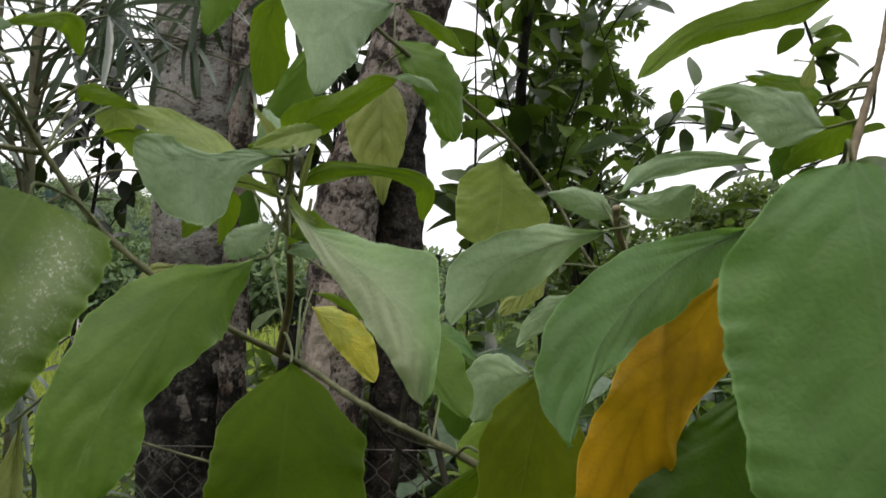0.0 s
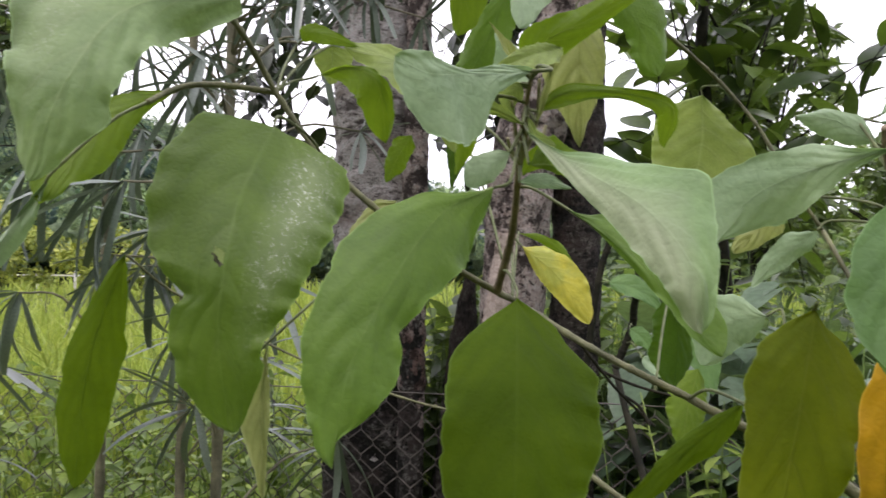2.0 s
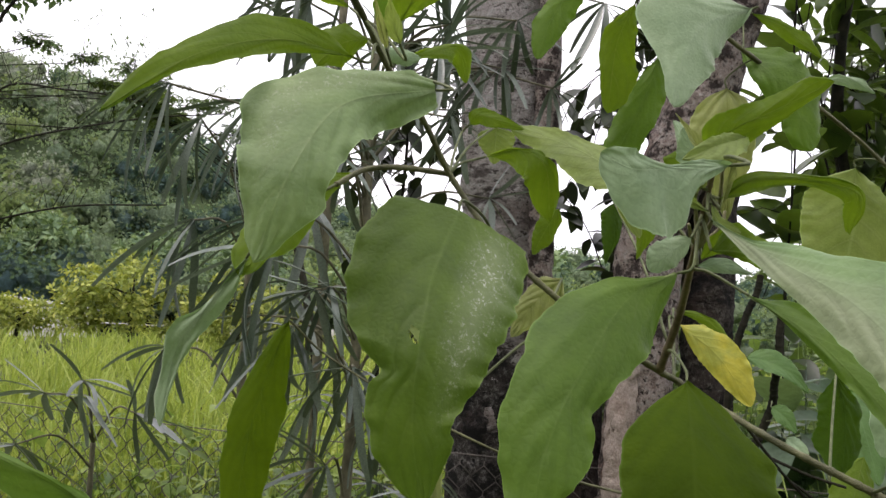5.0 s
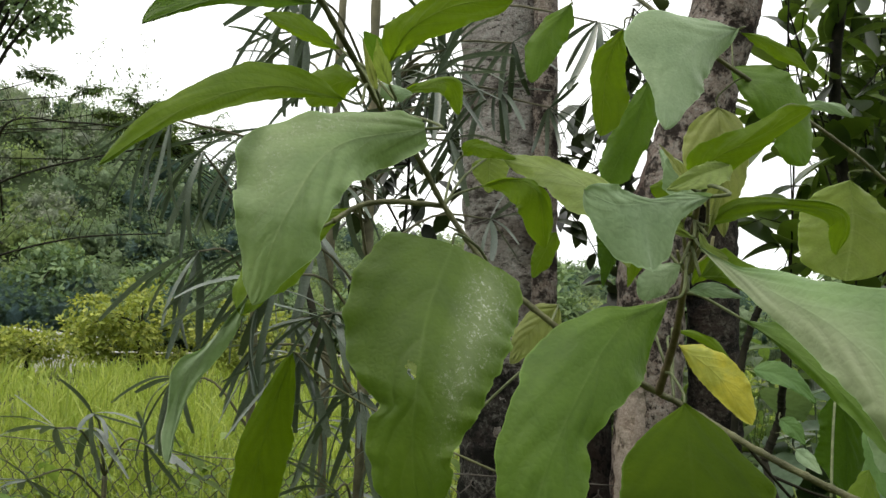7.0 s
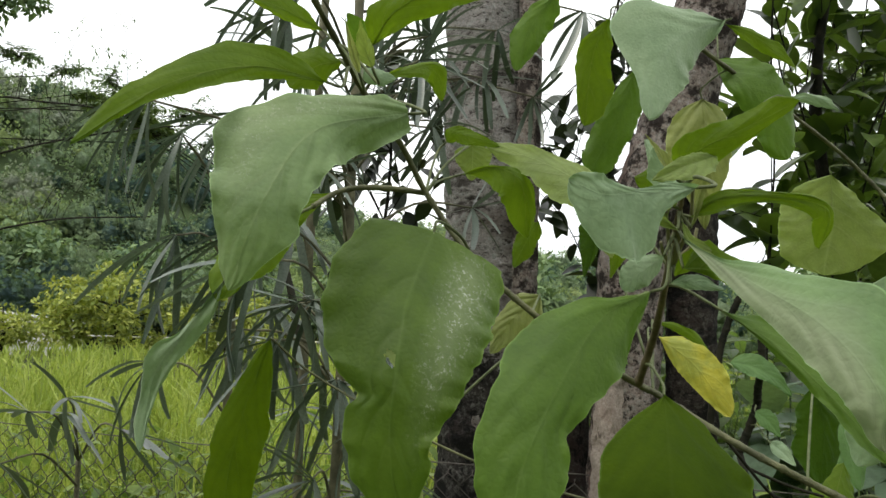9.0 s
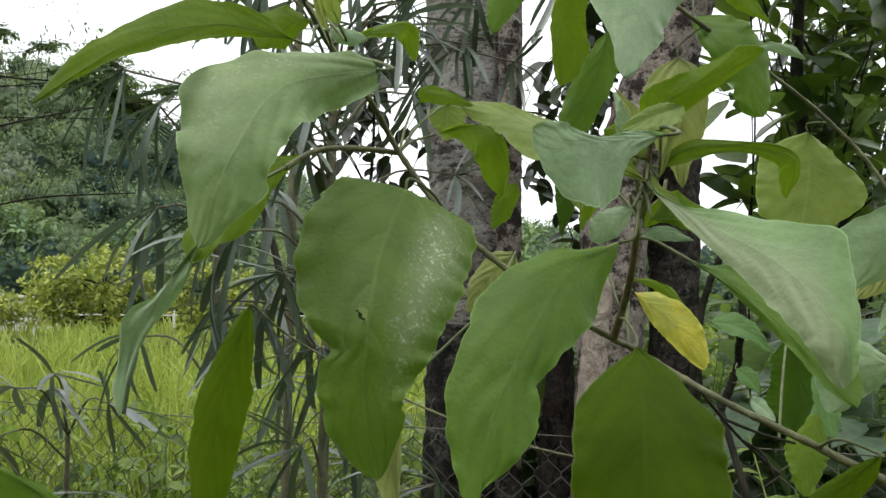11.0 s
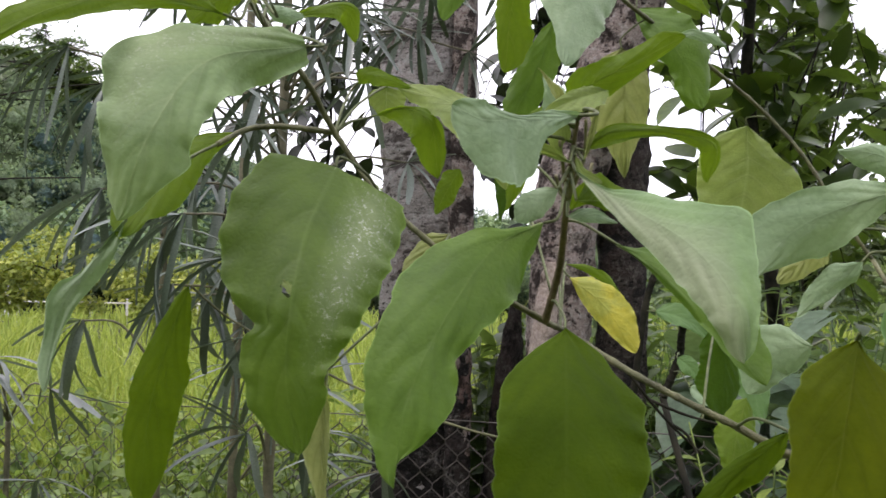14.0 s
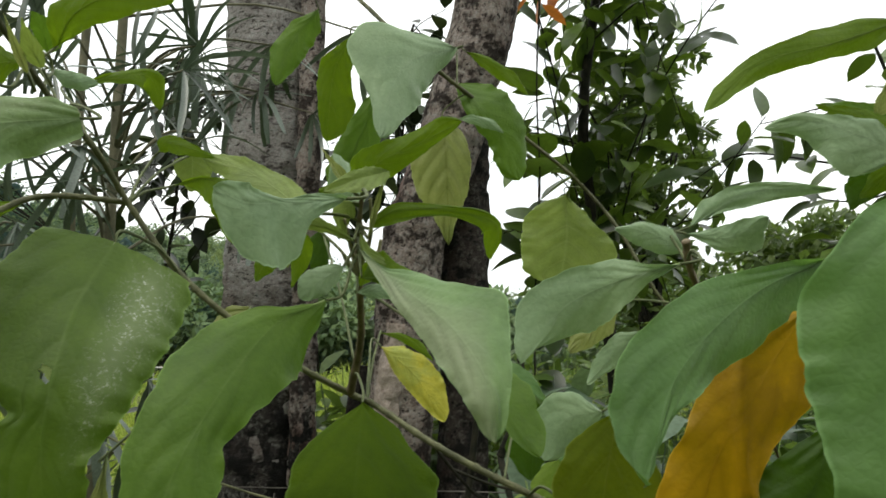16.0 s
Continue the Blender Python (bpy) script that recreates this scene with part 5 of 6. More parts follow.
shrub_leaf("speckled", [(-0.245, 0.585, 1.618), (-0.245, 0.548, 1.576), (-0.241, 0.522, 1.533), (-0.241, 0.517, 1.492), (-0.236, 0.524, 1.446)], (0.36, -0.93, -0.12), -14, [47, 51, 57, 57, 57, 57, 56, 55, 53, 51, 49, 46, 43, 40, 37, 34, 30, 24, 21, 21, 16.4, 9.8, 0.0], [39, 43, 48, 50, 51, 53, 52, 52, 50, 47, 45, 42, 35, 28, 19.9, 26, 27, 27, 25, 24, 18.6, 13.0, 0.0])
shrub_leaf("green", [(-0.111, 0.585, 1.582), (-0.135, 0.558, 1.565), (-0.154, 0.523, 1.523), (-0.165, 0.501, 1.485), (-0.168, 0.492, 1.444)], (0.29, -0.96, -0.05), -14, [0.0, 13.0, 17.7, 23, 31, 30, 29, 27, 24, 20, 16.3, 23, 24, 21, 14.7, 0.2, 0.0], [0.0, 1.5, 3.0, 4.7, 8.5, 16.9, 25, 31, 33, 32, 32, 29, 26, 21, 16.2, 10.5, 0.0])
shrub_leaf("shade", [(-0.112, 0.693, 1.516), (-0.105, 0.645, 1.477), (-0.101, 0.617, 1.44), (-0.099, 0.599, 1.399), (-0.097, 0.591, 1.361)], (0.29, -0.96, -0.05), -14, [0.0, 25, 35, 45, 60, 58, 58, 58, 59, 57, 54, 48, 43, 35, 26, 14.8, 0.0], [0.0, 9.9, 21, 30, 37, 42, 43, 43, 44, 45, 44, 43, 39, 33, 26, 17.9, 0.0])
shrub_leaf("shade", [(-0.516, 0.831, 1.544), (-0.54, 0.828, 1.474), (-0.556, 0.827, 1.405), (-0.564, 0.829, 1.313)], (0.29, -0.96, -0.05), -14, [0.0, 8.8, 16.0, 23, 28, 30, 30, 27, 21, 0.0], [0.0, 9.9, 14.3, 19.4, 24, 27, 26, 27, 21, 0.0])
shrub_leaf("pale", [(-0.393, 0.573, 1.585), (-0.426, 0.576, 1.549), (-0.458, 0.588, 1.517), (-0.467, 0.589, 1.464)], (0.29, -0.96, -0.05), -14, [0.0, 5.2, 9.1, 9.5, 9.1, 9.8, 9.5, 6.6, 2.9, 0.0], [0.0, 0.9, 1.9, 2.6, 4.7, 11.6, 11.5, 7.1, 10.2, 0.0])
shrub_leaf("olive", [(-0.349, 0.645, 1.657), (-0.37, 0.619, 1.639), (-0.385, 0.595, 1.608), (-0.397, 0.573, 1.572)], (0.29, -0.96, -0.05), -14, [0.0, 2, 5, 9, 13, 16, 17, 15, 9, 0.0], [0.0, 4, 9, 12, 16, 21, 23, 23, 18, 0.0])
shrub_leaf("olive", [(-0.303, 0.541, 1.708), (-0.327, 0.499, 1.706), (-0.348, 0.451, 1.682), (-0.372, 0.413, 1.642)], (0.37, -0.92, -0.12), -14, [0.0, 1.3, 4.2, 7.2, 8.3, 9.6, 9.0, 5.8, 0.8, 0.0], [0.0, 6.8, 11.3, 14.7, 18.4, 15.4, 12.1, 10.5, 7.9, 0.0])
shrub_leaf("olive", [(-0.317, 0.586, 1.738), (-0.339, 0.589, 1.737), (-0.356, 0.584, 1.722)], (0.37, -0.92, -0.12), -14, [0.0, 3.0, 7.3, 10.1, 11.5, 12.2, 12.6, 12.5, 6.8, 0.0], [0.0, 2.3, 5.0, 8.2, 13.2, 15.0, 17.7, 16.1, 12.4, 0.0])
shrub_leaf("olive", [(-0.328, 0.579, 1.758), (-0.341, 0.552, 1.763), (-0.35, 0.516, 1.761)], (0.37, -0.92, -0.12), -14, [0.0, 1.6, 3.7, 5.5, 6.1, 6.6, 5.9, 4.5, 2.6, 0.0], [0.0, 1.8, 4.0, 6.5, 8.0, 9.1, 9.7, 8.2, 4.9, 0.0])
shrub_leaf("green", [(-0.318, 0.528, 1.769), (-0.347, 0.485, 1.762), (-0.386, 0.451, 1.734)], (0.37, -0.92, -0.12), -14, [0.0, 2.0, 5.0, 8.2, 9.1, 8.1, 4.5, 1.8, 1.1, 0.0], [0.0, 4.7, 9.9, 11.9, 11.3, 13.2, 15.0, 12.7, 11.1, 0.0])
shrub_leaf("olive", [(-0.297, 0.593, 1.75), (-0.27, 0.57, 1.762), (-0.235, 0.561, 1.769), (-0.195, 0.555, 1.766)], (0.37, -0.92, -0.12), -14, [0.0, 9.3, 17.7, 13.8, 12.2, 12.3, 14.0, 12.3, 9.1, 0.0], [0.0, 3.0, 7.3, 10.7, 12.2, 13.7, 14.3, 13.4, 10.2, 0.0])
shrub_leaf("green", [(-0.318, 0.616, 1.754), (-0.316, 0.605, 1.765), (-0.317, 0.592, 1.775)], (0.37, -0.92, -0.12), -14, [0.0, 2.3, 5.5, 7.0, 7.1, 6.8, 6.3, 5.2, 2.6, 0.0], [0.0, 5.5, 9.0, 10.3, 9.8, 9.2, 9.1, 7.5, 3.8, 0.0])
shrub_leaf("olive", [(-0.344, 0.692, 1.76), (-0.323, 0.709, 1.771), (-0.308, 0.736, 1.781), (-0.304, 0.751, 1.757)], (0.37, -0.92, -0.12), -14, [0.0, 1.2, 2.7, 4.5, 5.9, 6.4, 6.0, 9.6, 6.3, 0.0], [0.0, 1.0, 2.5, 3.8, 5.7, 8.3, 11.4, 10.7, 6.5, 0.0])
shrub_leaf("pale", [(-0.341, 0.65, 1.758), (-0.327, 0.657, 1.751), (-0.314, 0.672, 1.753)], (0.37, -0.92, -0.12), -14, [0.0, 1.2, 3.0, 4.9, 6.3, 7.0, 7.2, 6.8, 4.9, 0.0], [0.0, 1.1, 2.3, 3.7, 5.6, 6.3, 6.1, 6.4, 3.4, 0.0])
shrub_leaf("lime", [(-0.147, 0.663, 1.645), (-0.176, 0.684, 1.67), (-0.214, 0.713, 1.693), (-0.258, 0.734, 1.713)], (0.3, -0.93, 0.15), -8, [0.0, 10, 17, 20, 20, 18, 15, 12, 9, 0.0], [0.0, 9, 13, 14, 13, 12, 11, 10, 8, 0.0])
shrub_leaf("olive", [(-0.289, 0.723, 1.713), (-0.28, 0.719, 1.718), (-0.266, 0.72, 1.715), (-0.244, 0.728, 1.708)], (0.37, -0.92, -0.12), -14, [0.0, 5, 7, 7.5, 7.5, 7, 6.5, 5, 3, 0.0], [0.0, 4, 6, 7, 7.5, 8, 8, 6, 4, 0.0])
shrub_leaf("lime", [(-0.279, 0.763, 1.72), (-0.28, 0.766, 1.706), (-0.282, 0.77, 1.689)], (0.37, -0.92, -0.12), -14, [0.0, 10, 16, 18, 18, 17, 15, 11, 6, 0.0], [0.0, 9, 14, 16, 16, 15, 13, 9, 5, 0.0])
shrub_leaf("olive", [(-0.276, 0.728, 1.686), (-0.241, 0.71, 1.686), (-0.22, 0.709, 1.671), (-0.222, 0.735, 1.633)], (0.37, -0.92, -0.12), -14, [0.0, 1.1, 2.1, 2.0, 2.1, 5.8, 6.7, 8.4, 9.1, 0.0], [0.0, 2.6, 8.1, 14.9, 18.3, 20, 19.8, 19.5, 14.1, 0.0])
shrub_leaf("olive", [(-0.272, 0.99, 1.684), (-0.287, 0.988, 1.659), (-0.3, 0.986, 1.631)], (0.37, -0.92, -0.12), -14, [0.0, 5.5, 11.2, 12.0, 12.7, 13.3, 13.6, 11.8, 6.0, 0.0], [0.0, 5.3, 12.0, 14.5, 13.4, 12.4, 11.6, 9.8, 5.0, 0.0])
shrub_leaf("pale", [(-0.083, 0.512, 1.628), (-0.098, 0.499, 1.624), (-0.112, 0.489, 1.622), (-0.124, 0.481, 1.621), (-0.138, 0.478, 1.628)], (0.15, -0.98, 0.1), -6, [0.0, 2.5, 4.5, 7, 12, 25, 31, 31, 30, 26, 15, 9, 0.0], [0.0, 2, 3.5, 4.5, 4, 3, 3, 5, 7.5, 9.5, 9.5, 7, 0.0])
shrub_leaf("pale", [(-0.105, 0.601, 1.604), (-0.117, 0.587, 1.593), (-0.127, 0.584, 1.583)], (0.37, -0.92, -0.12), -14, [0.0, 3.1, 5.9, 7.6, 9.0, 9.4, 8.5, 7.3, 5.6, 0.0], [0.0, 2.5, 5.6, 6.8, 8.0, 9.4, 9.6, 8.8, 5.8, 0.0])
shrub_leaf("deep", [(-0.191, 0.862, 1.669), (-0.191, 0.865, 1.642), (-0.198, 0.867, 1.611)], (0.37, -0.92, -0.12), -14, [0.0, 3.1, 6.9, 8.6, 7.8, 7.5, 6.8, 4.4, 2.3, 0.0], [0.0, 6.7, 12.7, 12.8, 12.7, 12.1, 10.9, 7.7, 3.9, 0.0])
shrub_leaf("yellowgreen", [(-0.208, 0.725, 1.587), (-0.229, 0.719, 1.566), (-0.245, 0.716, 1.54)], (0.37, -0.92, -0.12), -14, [0.0, 9.5, 15.1, 16.4, 17.4, 17.9, 17.7, 13.1, 6.6, 0.0], [0.0, 4.8, 10.6, 12.3, 11.2, 10.6, 10.9, 8.7, 4.4, 0.0])
shrub_leaf("olive", [(-0.094, 0.599, 1.652), (-0.085, 0.59, 1.664), (-0.06, 0.588, 1.675), (-0.031, 0.587, 1.689)], (0.37, -0.92, -0.12), -14, [0.0, 6.0, 10.2, 12.9, 11.4, 10.3, 8.7, 8.3, 9.1, 0.0], [0.0, 6.7, 12.6, 12.2, 12.0, 11.0, 8.6, 6.4, 3.8, 0.0])
shrub_leaf("pale", [(-0.035, 0.606, 1.696), (-0.02, 0.612, 1.697), (-0.007, 0.618, 1.69)], (0.37, -0.92, -0.12), -14, [0.0, 1.1, 2.4, 2.8, 2.1, 2.0, 3.1, 3.2, 1.7, 0.0], [0.0, 0.7, 1.9, 3.1, 4.0, 4.4, 4.1, 3.1, 1.5, 0.0])
shrub_leaf("pale", [(-0.097, 0.61, 1.643), (-0.108, 0.614, 1.662), (-0.118, 0.619, 1.68)], (0.37, -0.92, -0.12), -14, [0.0, 2.1, 4.7, 7.6, 9.2, 7.4, 5.7, 4.0, 2.0, 0.0], [0.0, 3.8, 8.4, 8.5, 8.6, 8.6, 8.5, 8.2, 4.8, 0.0])
shrub_leaf("yellowgreen", [(-0.098, 1.086, 1.842), (-0.095, 1.089, 1.789), (-0.095, 1.11, 1.742), (-0.097, 1.138, 1.692)], (0.11, -0.99, -0.13), -10, [0.0, 18, 26, 31, 32, 31, 28, 23, 15, 7, 0.0], [0.0, 26, 38, 44, 46, 45, 41, 34, 23, 11, 0.0])
shrub_leaf("lime", [(-0.076, 0.589, 1.66), (-0.09, 0.573, 1.652), (-0.108, 0.56, 1.642)], (0.2, -0.95, 0.25), 24, [0.0, 5, 9, 12, 13, 12, 9, 5, 0.0], [0.0, 3, 5, 6, 6, 6, 5, 3, 0.0])
shrub_leaf("yellowgreen", [(-0.089, 0.594, 1.62), (-0.083, 0.592, 1.642), (-0.077, 0.589, 1.66)], (0.5, -0.85, 0.0), 40, [0.0, 1.5, 2.5, 3, 3, 2.4, 1.5, 0.8, 0.0], [0.0, 1.5, 2.2, 2.6, 2.6, 2.2, 1.5, 0.8, 0.0])
shrub_leaf("yellowgreen", [(-0.099, 0.583, 1.649), (-0.105, 0.575, 1.659), (-0.113, 0.571, 1.671)], (0.6, -0.8, 0.0), 42, [0.0, 2.65, 4.3, 4.96, 4.63, 3.64, 2.31, 0.992, 0.0], [0.0, 2.65, 3.97, 4.3, 3.97, 2.98, 1.98, 0.992, 0.0])
shrub_leaf("pale", [(-0.102, 0.594, 1.643), (-0.105, 0.592, 1.654), (-0.11, 0.588, 1.667)], (0.2, -0.97, 0.1), -10, [0.0, 3.31, 6.61, 8.6, 9.26, 8.6, 6.61, 3.97, 0.0], [0.0, 2.65, 5.29, 6.61, 6.61, 5.95, 4.3, 2.31, 0.0])
shrub_leaf("lime", [(-0.098, 0.592, 1.642), (-0.105, 0.593, 1.634), (-0.103, 0.596, 1.622)], (0.2, -0.97, -0.1), -10, [0.0, 4, 6.5, 7.5, 7, 6, 4, 2, 0.0], [0.0, 4, 6.5, 7, 6.5, 5, 3.5, 1.6, 0.0])
shrub_leaf("lime", [(-0.096, 0.588, 1.618), (-0.111, 0.573, 1.624), (-0.126, 0.569, 1.625), (-0.136, 0.567, 1.618), (-0.131, 0.571, 1.6)], (0.15, -0.8, -0.55), -20, [0.0, 2, 3.5, 4.5, 5, 6, 7, 5, 0.0], [0.0, 2, 3.5, 4.5, 5.5, 7, 8, 6, 0.0])
shrub_leaf("olive", [(-0.125, 0.58, 1.622), (-0.13, 0.59, 1.606), (-0.135, 0.592, 1.59)], (0.2, -0.97, -0.1), -20, [0.0, 4, 6.5, 7.5, 7, 6, 4, 2, 0.0], [0.0, 4, 6.5, 7, 6.5, 5, 3.5, 1.6, 0.0])
shrub_leaf("olive", [(-0.082, 0.614, 1.665), (-0.105, 0.613, 1.656), (-0.122, 0.601, 1.652)], (0.11, -0.99, -0.13), -14, [0.0, 1.3, 2.9, 4.7, 6.6, 8.9, 12.3, 13.0, 7.9, 0.0], [0.0, 1.0, 2.5, 4.1, 5.2, 5.6, 5.5, 4.8, 2.4, 0.0])
shrub_leaf("olive", [(-0.089, 0.594, 1.626), (-0.071, 0.599, 1.638), (-0.039, 0.622, 1.641), (-0.014, 0.633, 1.634), (-0.017, 0.646, 1.612)], (0.37, -0.92, -0.12), -14, [0.0, 1.7, 3.9, 4.4, 3.3, 3.3, 4.1, 4.1, 3.4, 0.0], [0.0, 3.6, 7.2, 7.6, 5.1, 4.0, 6.6, 10.4, 8.5, 0.0])
shrub_leaf("pale", [(-0.073, 0.987, 1.897), (-0.114, 0.942, 1.868), (-0.135, 0.918, 1.826), (-0.142, 0.901, 1.77)], (0.37, -0.92, -0.12), -14, [0.0, 13.5, 24, 32, 35, 36, 36, 31, 18.2, 0.0], [0.0, 14.9, 23, 36, 64, 65, 42, 19.5, 11.6, 0.0])
shrub_leaf("olive", [(-0.188, 0.952, 1.901), (-0.208, 0.96, 1.861), (-0.219, 0.976, 1.788)], (0.37, -0.92, -0.12), -14, [0.0, 4.4, 10.5, 15.8, 18.7, 21, 26, 32, 24, 0.0], [0.0, 3.6, 7.4, 11.3, 17.2, 17.4, 16.7, 13.5, 9.4, 0.0])
shrub_leaf("green", [(-0.168, 1.009, 1.86), (-0.188, 1.008, 1.801), (-0.219, 1.004, 1.738)], (0.37, -0.92, -0.12), -14, [0.0, 8.3, 18.5, 24, 24, 24, 24, 23, 23, 0.0], [0.0, 4.6, 10.6, 14.7, 17.6, 20, 20.0, 19.1, 17.6, 0.0])
shrub_leaf("green", [(-0.084, 1.092, 1.893), (-0.048, 1.079, 1.852), (-0.021, 1.095, 1.813), (-0.004, 1.107, 1.768)], (0.37, -0.92, -0.12), -14, [0.0, 18.5, 33, 44, 44, 45, 43, 32, 19.7, 0.0], [0.0, 6.7, 14.0, 17.6, 19.6, 19.3, 19.6, 23, 20, 0.0])
shrub_leaf("lime", [(0.06, 1.274, 1.781), (0.061, 1.283, 1.72), (0.05, 1.291, 1.647)], (0.11, -0.99, -0.13), -14, [0.0, 10.8, 24, 35, 48, 71, 83, 74, 52, 0.0], [0.0, 35, 52, 63, 65, 66, 66, 63, 59, 0.0])
shrub_leaf("chalky", [(-0.093, 0.593, 1.613), (-0.061, 0.548, 1.587), (-0.03, 0.512, 1.564), (-0.011, 0.495, 1.537), (-0.008, 0.497, 1.511)], (0.13, -0.99, -0.03), -14, [0.0, 0.5, 1.1, 2.7, 8.9, 13.8, 17.2, 22, 31, 24, 16.6, 11.4, 7.8, 5.4, 0.0], [0.0, 1.7, 3.8, 5.7, 7.6, 10.2, 13.0, 15.1, 15.8, 15.8, 15.1, 13.9, 12.0, 7.6, 0.0])
shrub_leaf("olive", [(-0.094, 0.602, 1.597), (-0.077, 0.588, 1.594), (-0.062, 0.578, 1.585), (-0.052, 0.564, 1.571)], (0.2, -0.97, -0.1), -14, [0.0, 12.1, 16.7, 15, 12.7, 13.2, 14.4, 11.5, 4.6, 0.0], [0.0, 1.15, 2.3, 3.45, 4.03, 3.45, 2.88, 2.3, 1.15, 0.0])
shrub_leaf("green", [(-0.073, 0.649, 1.574), (-0.042, 0.629, 1.553), (-0.014, 0.617, 1.524), (0.013, 0.606, 1.491)], (0.29, -0.96, -0.05), -14, [0.0, 4.4, 10.0, 11.7, 13.8, 17.5, 21, 22, 16.0, 0.0], [0.0, 0.7, 1.8, 3.6, 5.1, 5.4, 6.1, 6.8, 6.9, 0.0])
shrub_leaf("yellow", [(-0.128, 0.847, 1.557), (-0.096, 0.844, 1.531), (-0.069, 0.842, 1.491)], (0.11, -0.99, -0.13), -14, [0.0, 5.2, 11.3, 14.0, 17.3, 18.9, 18.8, 16.3, 11.0, 0.0], [0.0, 3.5, 8.4, 11.9, 13.8, 14.8, 13.9, 11.1, 7.2, 0.0])
shrub_leaf("olive", [(-0.137, 0.891, 1.571), (-0.11, 0.895, 1.564), (-0.087, 0.899, 1.544)], (0.13, -0.99, -0.03), -14, [0.0, 1.0, 2.1, 3.4, 3.8, 3.7, 5.0, 5.5, 2.8, 0.0], [0.0, 0.8, 2.0, 3.3, 4.4, 5.2, 4.9, 3.6, 1.7, 0.0])
shrub_leaf("pale", [(0.094, 0.592, 1.602), (0.063, 0.609, 1.595), (0.029, 0.618, 1.579), (0.002, 0.619, 1.545)], (0.11, -0.99, -0.13), -14, [0.0, 1.7, 4.0, 6.5, 10.7, 14.5, 18.8, 23, 24, 20, 12.2, 3.2, 0.0], [0.0, 1.7, 3.7, 6.0, 9.1, 13.3, 15.3, 18.0, 20, 23, 22, 13.4, 0.0])
shrub_leaf("yellowgreen", [(0.077, 0.764, 1.586), (0.057, 0.764, 1.571), (0.038, 0.765, 1.552)], (0.11, -0.99, -0.13), -14, [0.0, 3.4, 7.9, 12.7, 13.3, 12.7, 11.7, 10.3, 6.0, 0.0], [0.0, 4.2, 9.5, 11.7, 11.5, 11.6, 12.2, 11.8, 6.0, 0.0])
shrub_leaf("blue", [(0.172, 0.58, 1.603), (0.12, 0.536, 1.581), (0.072, 0.485, 1.543), (0.053, 0.459, 1.499)], (0.11, -0.99, -0.13), -14, [0.0, 7.8, 15.2, 22, 25, 27, 25, 21, 17.0, 11.6, 5.0, 1.1, 0.0], [0.0, 2.3, 5.1, 7.5, 10.1, 14.0, 18.8, 22, 24, 24, 23, 18.1, 0.0])
shrub_leaf("orange", [(0.15, 0.567, 1.575), (0.126, 0.565, 1.539), (0.107, 0.563, 1.505), (0.094, 0.565, 1.465), (0.085, 0.567, 1.395)], (0.11, -0.99, -0.13), -10, [0.0, 22, 30, 32, 31, 28, 24, 23, 24, 25, 24, 18, 0.0], [0.0, 8, 14, 18, 20, 21, 20, 20, 21, 22, 21, 16, 0.0])
shrub_leaf("blue", [(0.187, 0.497, 1.625), (0.183, 0.479, 1.588), (0.186, 0.473, 1.544), (0.184, 0.466, 1.503), (0.18, 0.46, 1.461)], (0.03, -1.0, -0.08), -14, [26, 26, 37, 55, 54, 54, 55, 52, 48, 42, 35, 24, 0.0], [0.0, 22, 34, 43, 56, 63, 64, 64, 62, 59, 56, 53, 0.0])
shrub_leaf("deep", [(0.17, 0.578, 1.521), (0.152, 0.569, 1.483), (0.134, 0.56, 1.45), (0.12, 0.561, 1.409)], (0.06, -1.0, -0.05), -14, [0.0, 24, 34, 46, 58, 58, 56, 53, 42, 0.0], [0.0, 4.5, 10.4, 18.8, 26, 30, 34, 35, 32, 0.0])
shrub_leaf("ageing", [(0.055, 0.585, 1.519), (0.045, 0.564, 1.477), (0.035, 0.553, 1.432), (0.03, 0.543, 1.39)], (0.17, -0.99, -0.02), -14, [0.0, 19.8, 35, 37, 35, 32, 29, 23, 13.2, 0.0], [0.0, 11.7, 21, 25, 25, 22, 20, 18.8, 12.9, 0.0])
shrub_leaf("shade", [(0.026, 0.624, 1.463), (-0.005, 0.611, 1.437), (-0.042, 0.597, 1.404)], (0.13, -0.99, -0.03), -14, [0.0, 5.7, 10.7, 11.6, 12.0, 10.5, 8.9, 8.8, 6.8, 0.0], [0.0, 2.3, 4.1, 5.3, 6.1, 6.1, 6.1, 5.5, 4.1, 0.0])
shrub_leaf("pale", [(0.063, 0.774, 1.506), (0.034, 0.771, 1.499), (0.017, 0.773, 1.468)], (0.11, -0.99, -0.13), -14, [0.0, 12.2, 18.8, 22, 23, 23, 23, 19.4, 15.2, 0.0], [0.0, 4.4, 9.4, 15.9, 20, 23, 21, 17.5, 8.7, 0.0])
shrub_leaf("pale", [(0.096, 0.769, 1.569), (0.072, 0.769, 1.55), (0.052, 0.769, 1.527)], (0.11, -0.99, -0.13), -14, [0.0, 5.2, 9.8, 9.9, 9.9, 9.5, 8.7, 6.2, 3.1, 0.0], [0.0, 3.0, 6.8, 11.0, 10.4, 9.2, 8.5, 7.7, 3.9, 0.0])
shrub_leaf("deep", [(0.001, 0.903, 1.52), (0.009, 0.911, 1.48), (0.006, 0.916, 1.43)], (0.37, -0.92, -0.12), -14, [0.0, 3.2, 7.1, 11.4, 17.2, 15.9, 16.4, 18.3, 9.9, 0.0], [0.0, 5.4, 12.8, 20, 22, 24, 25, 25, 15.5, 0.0])
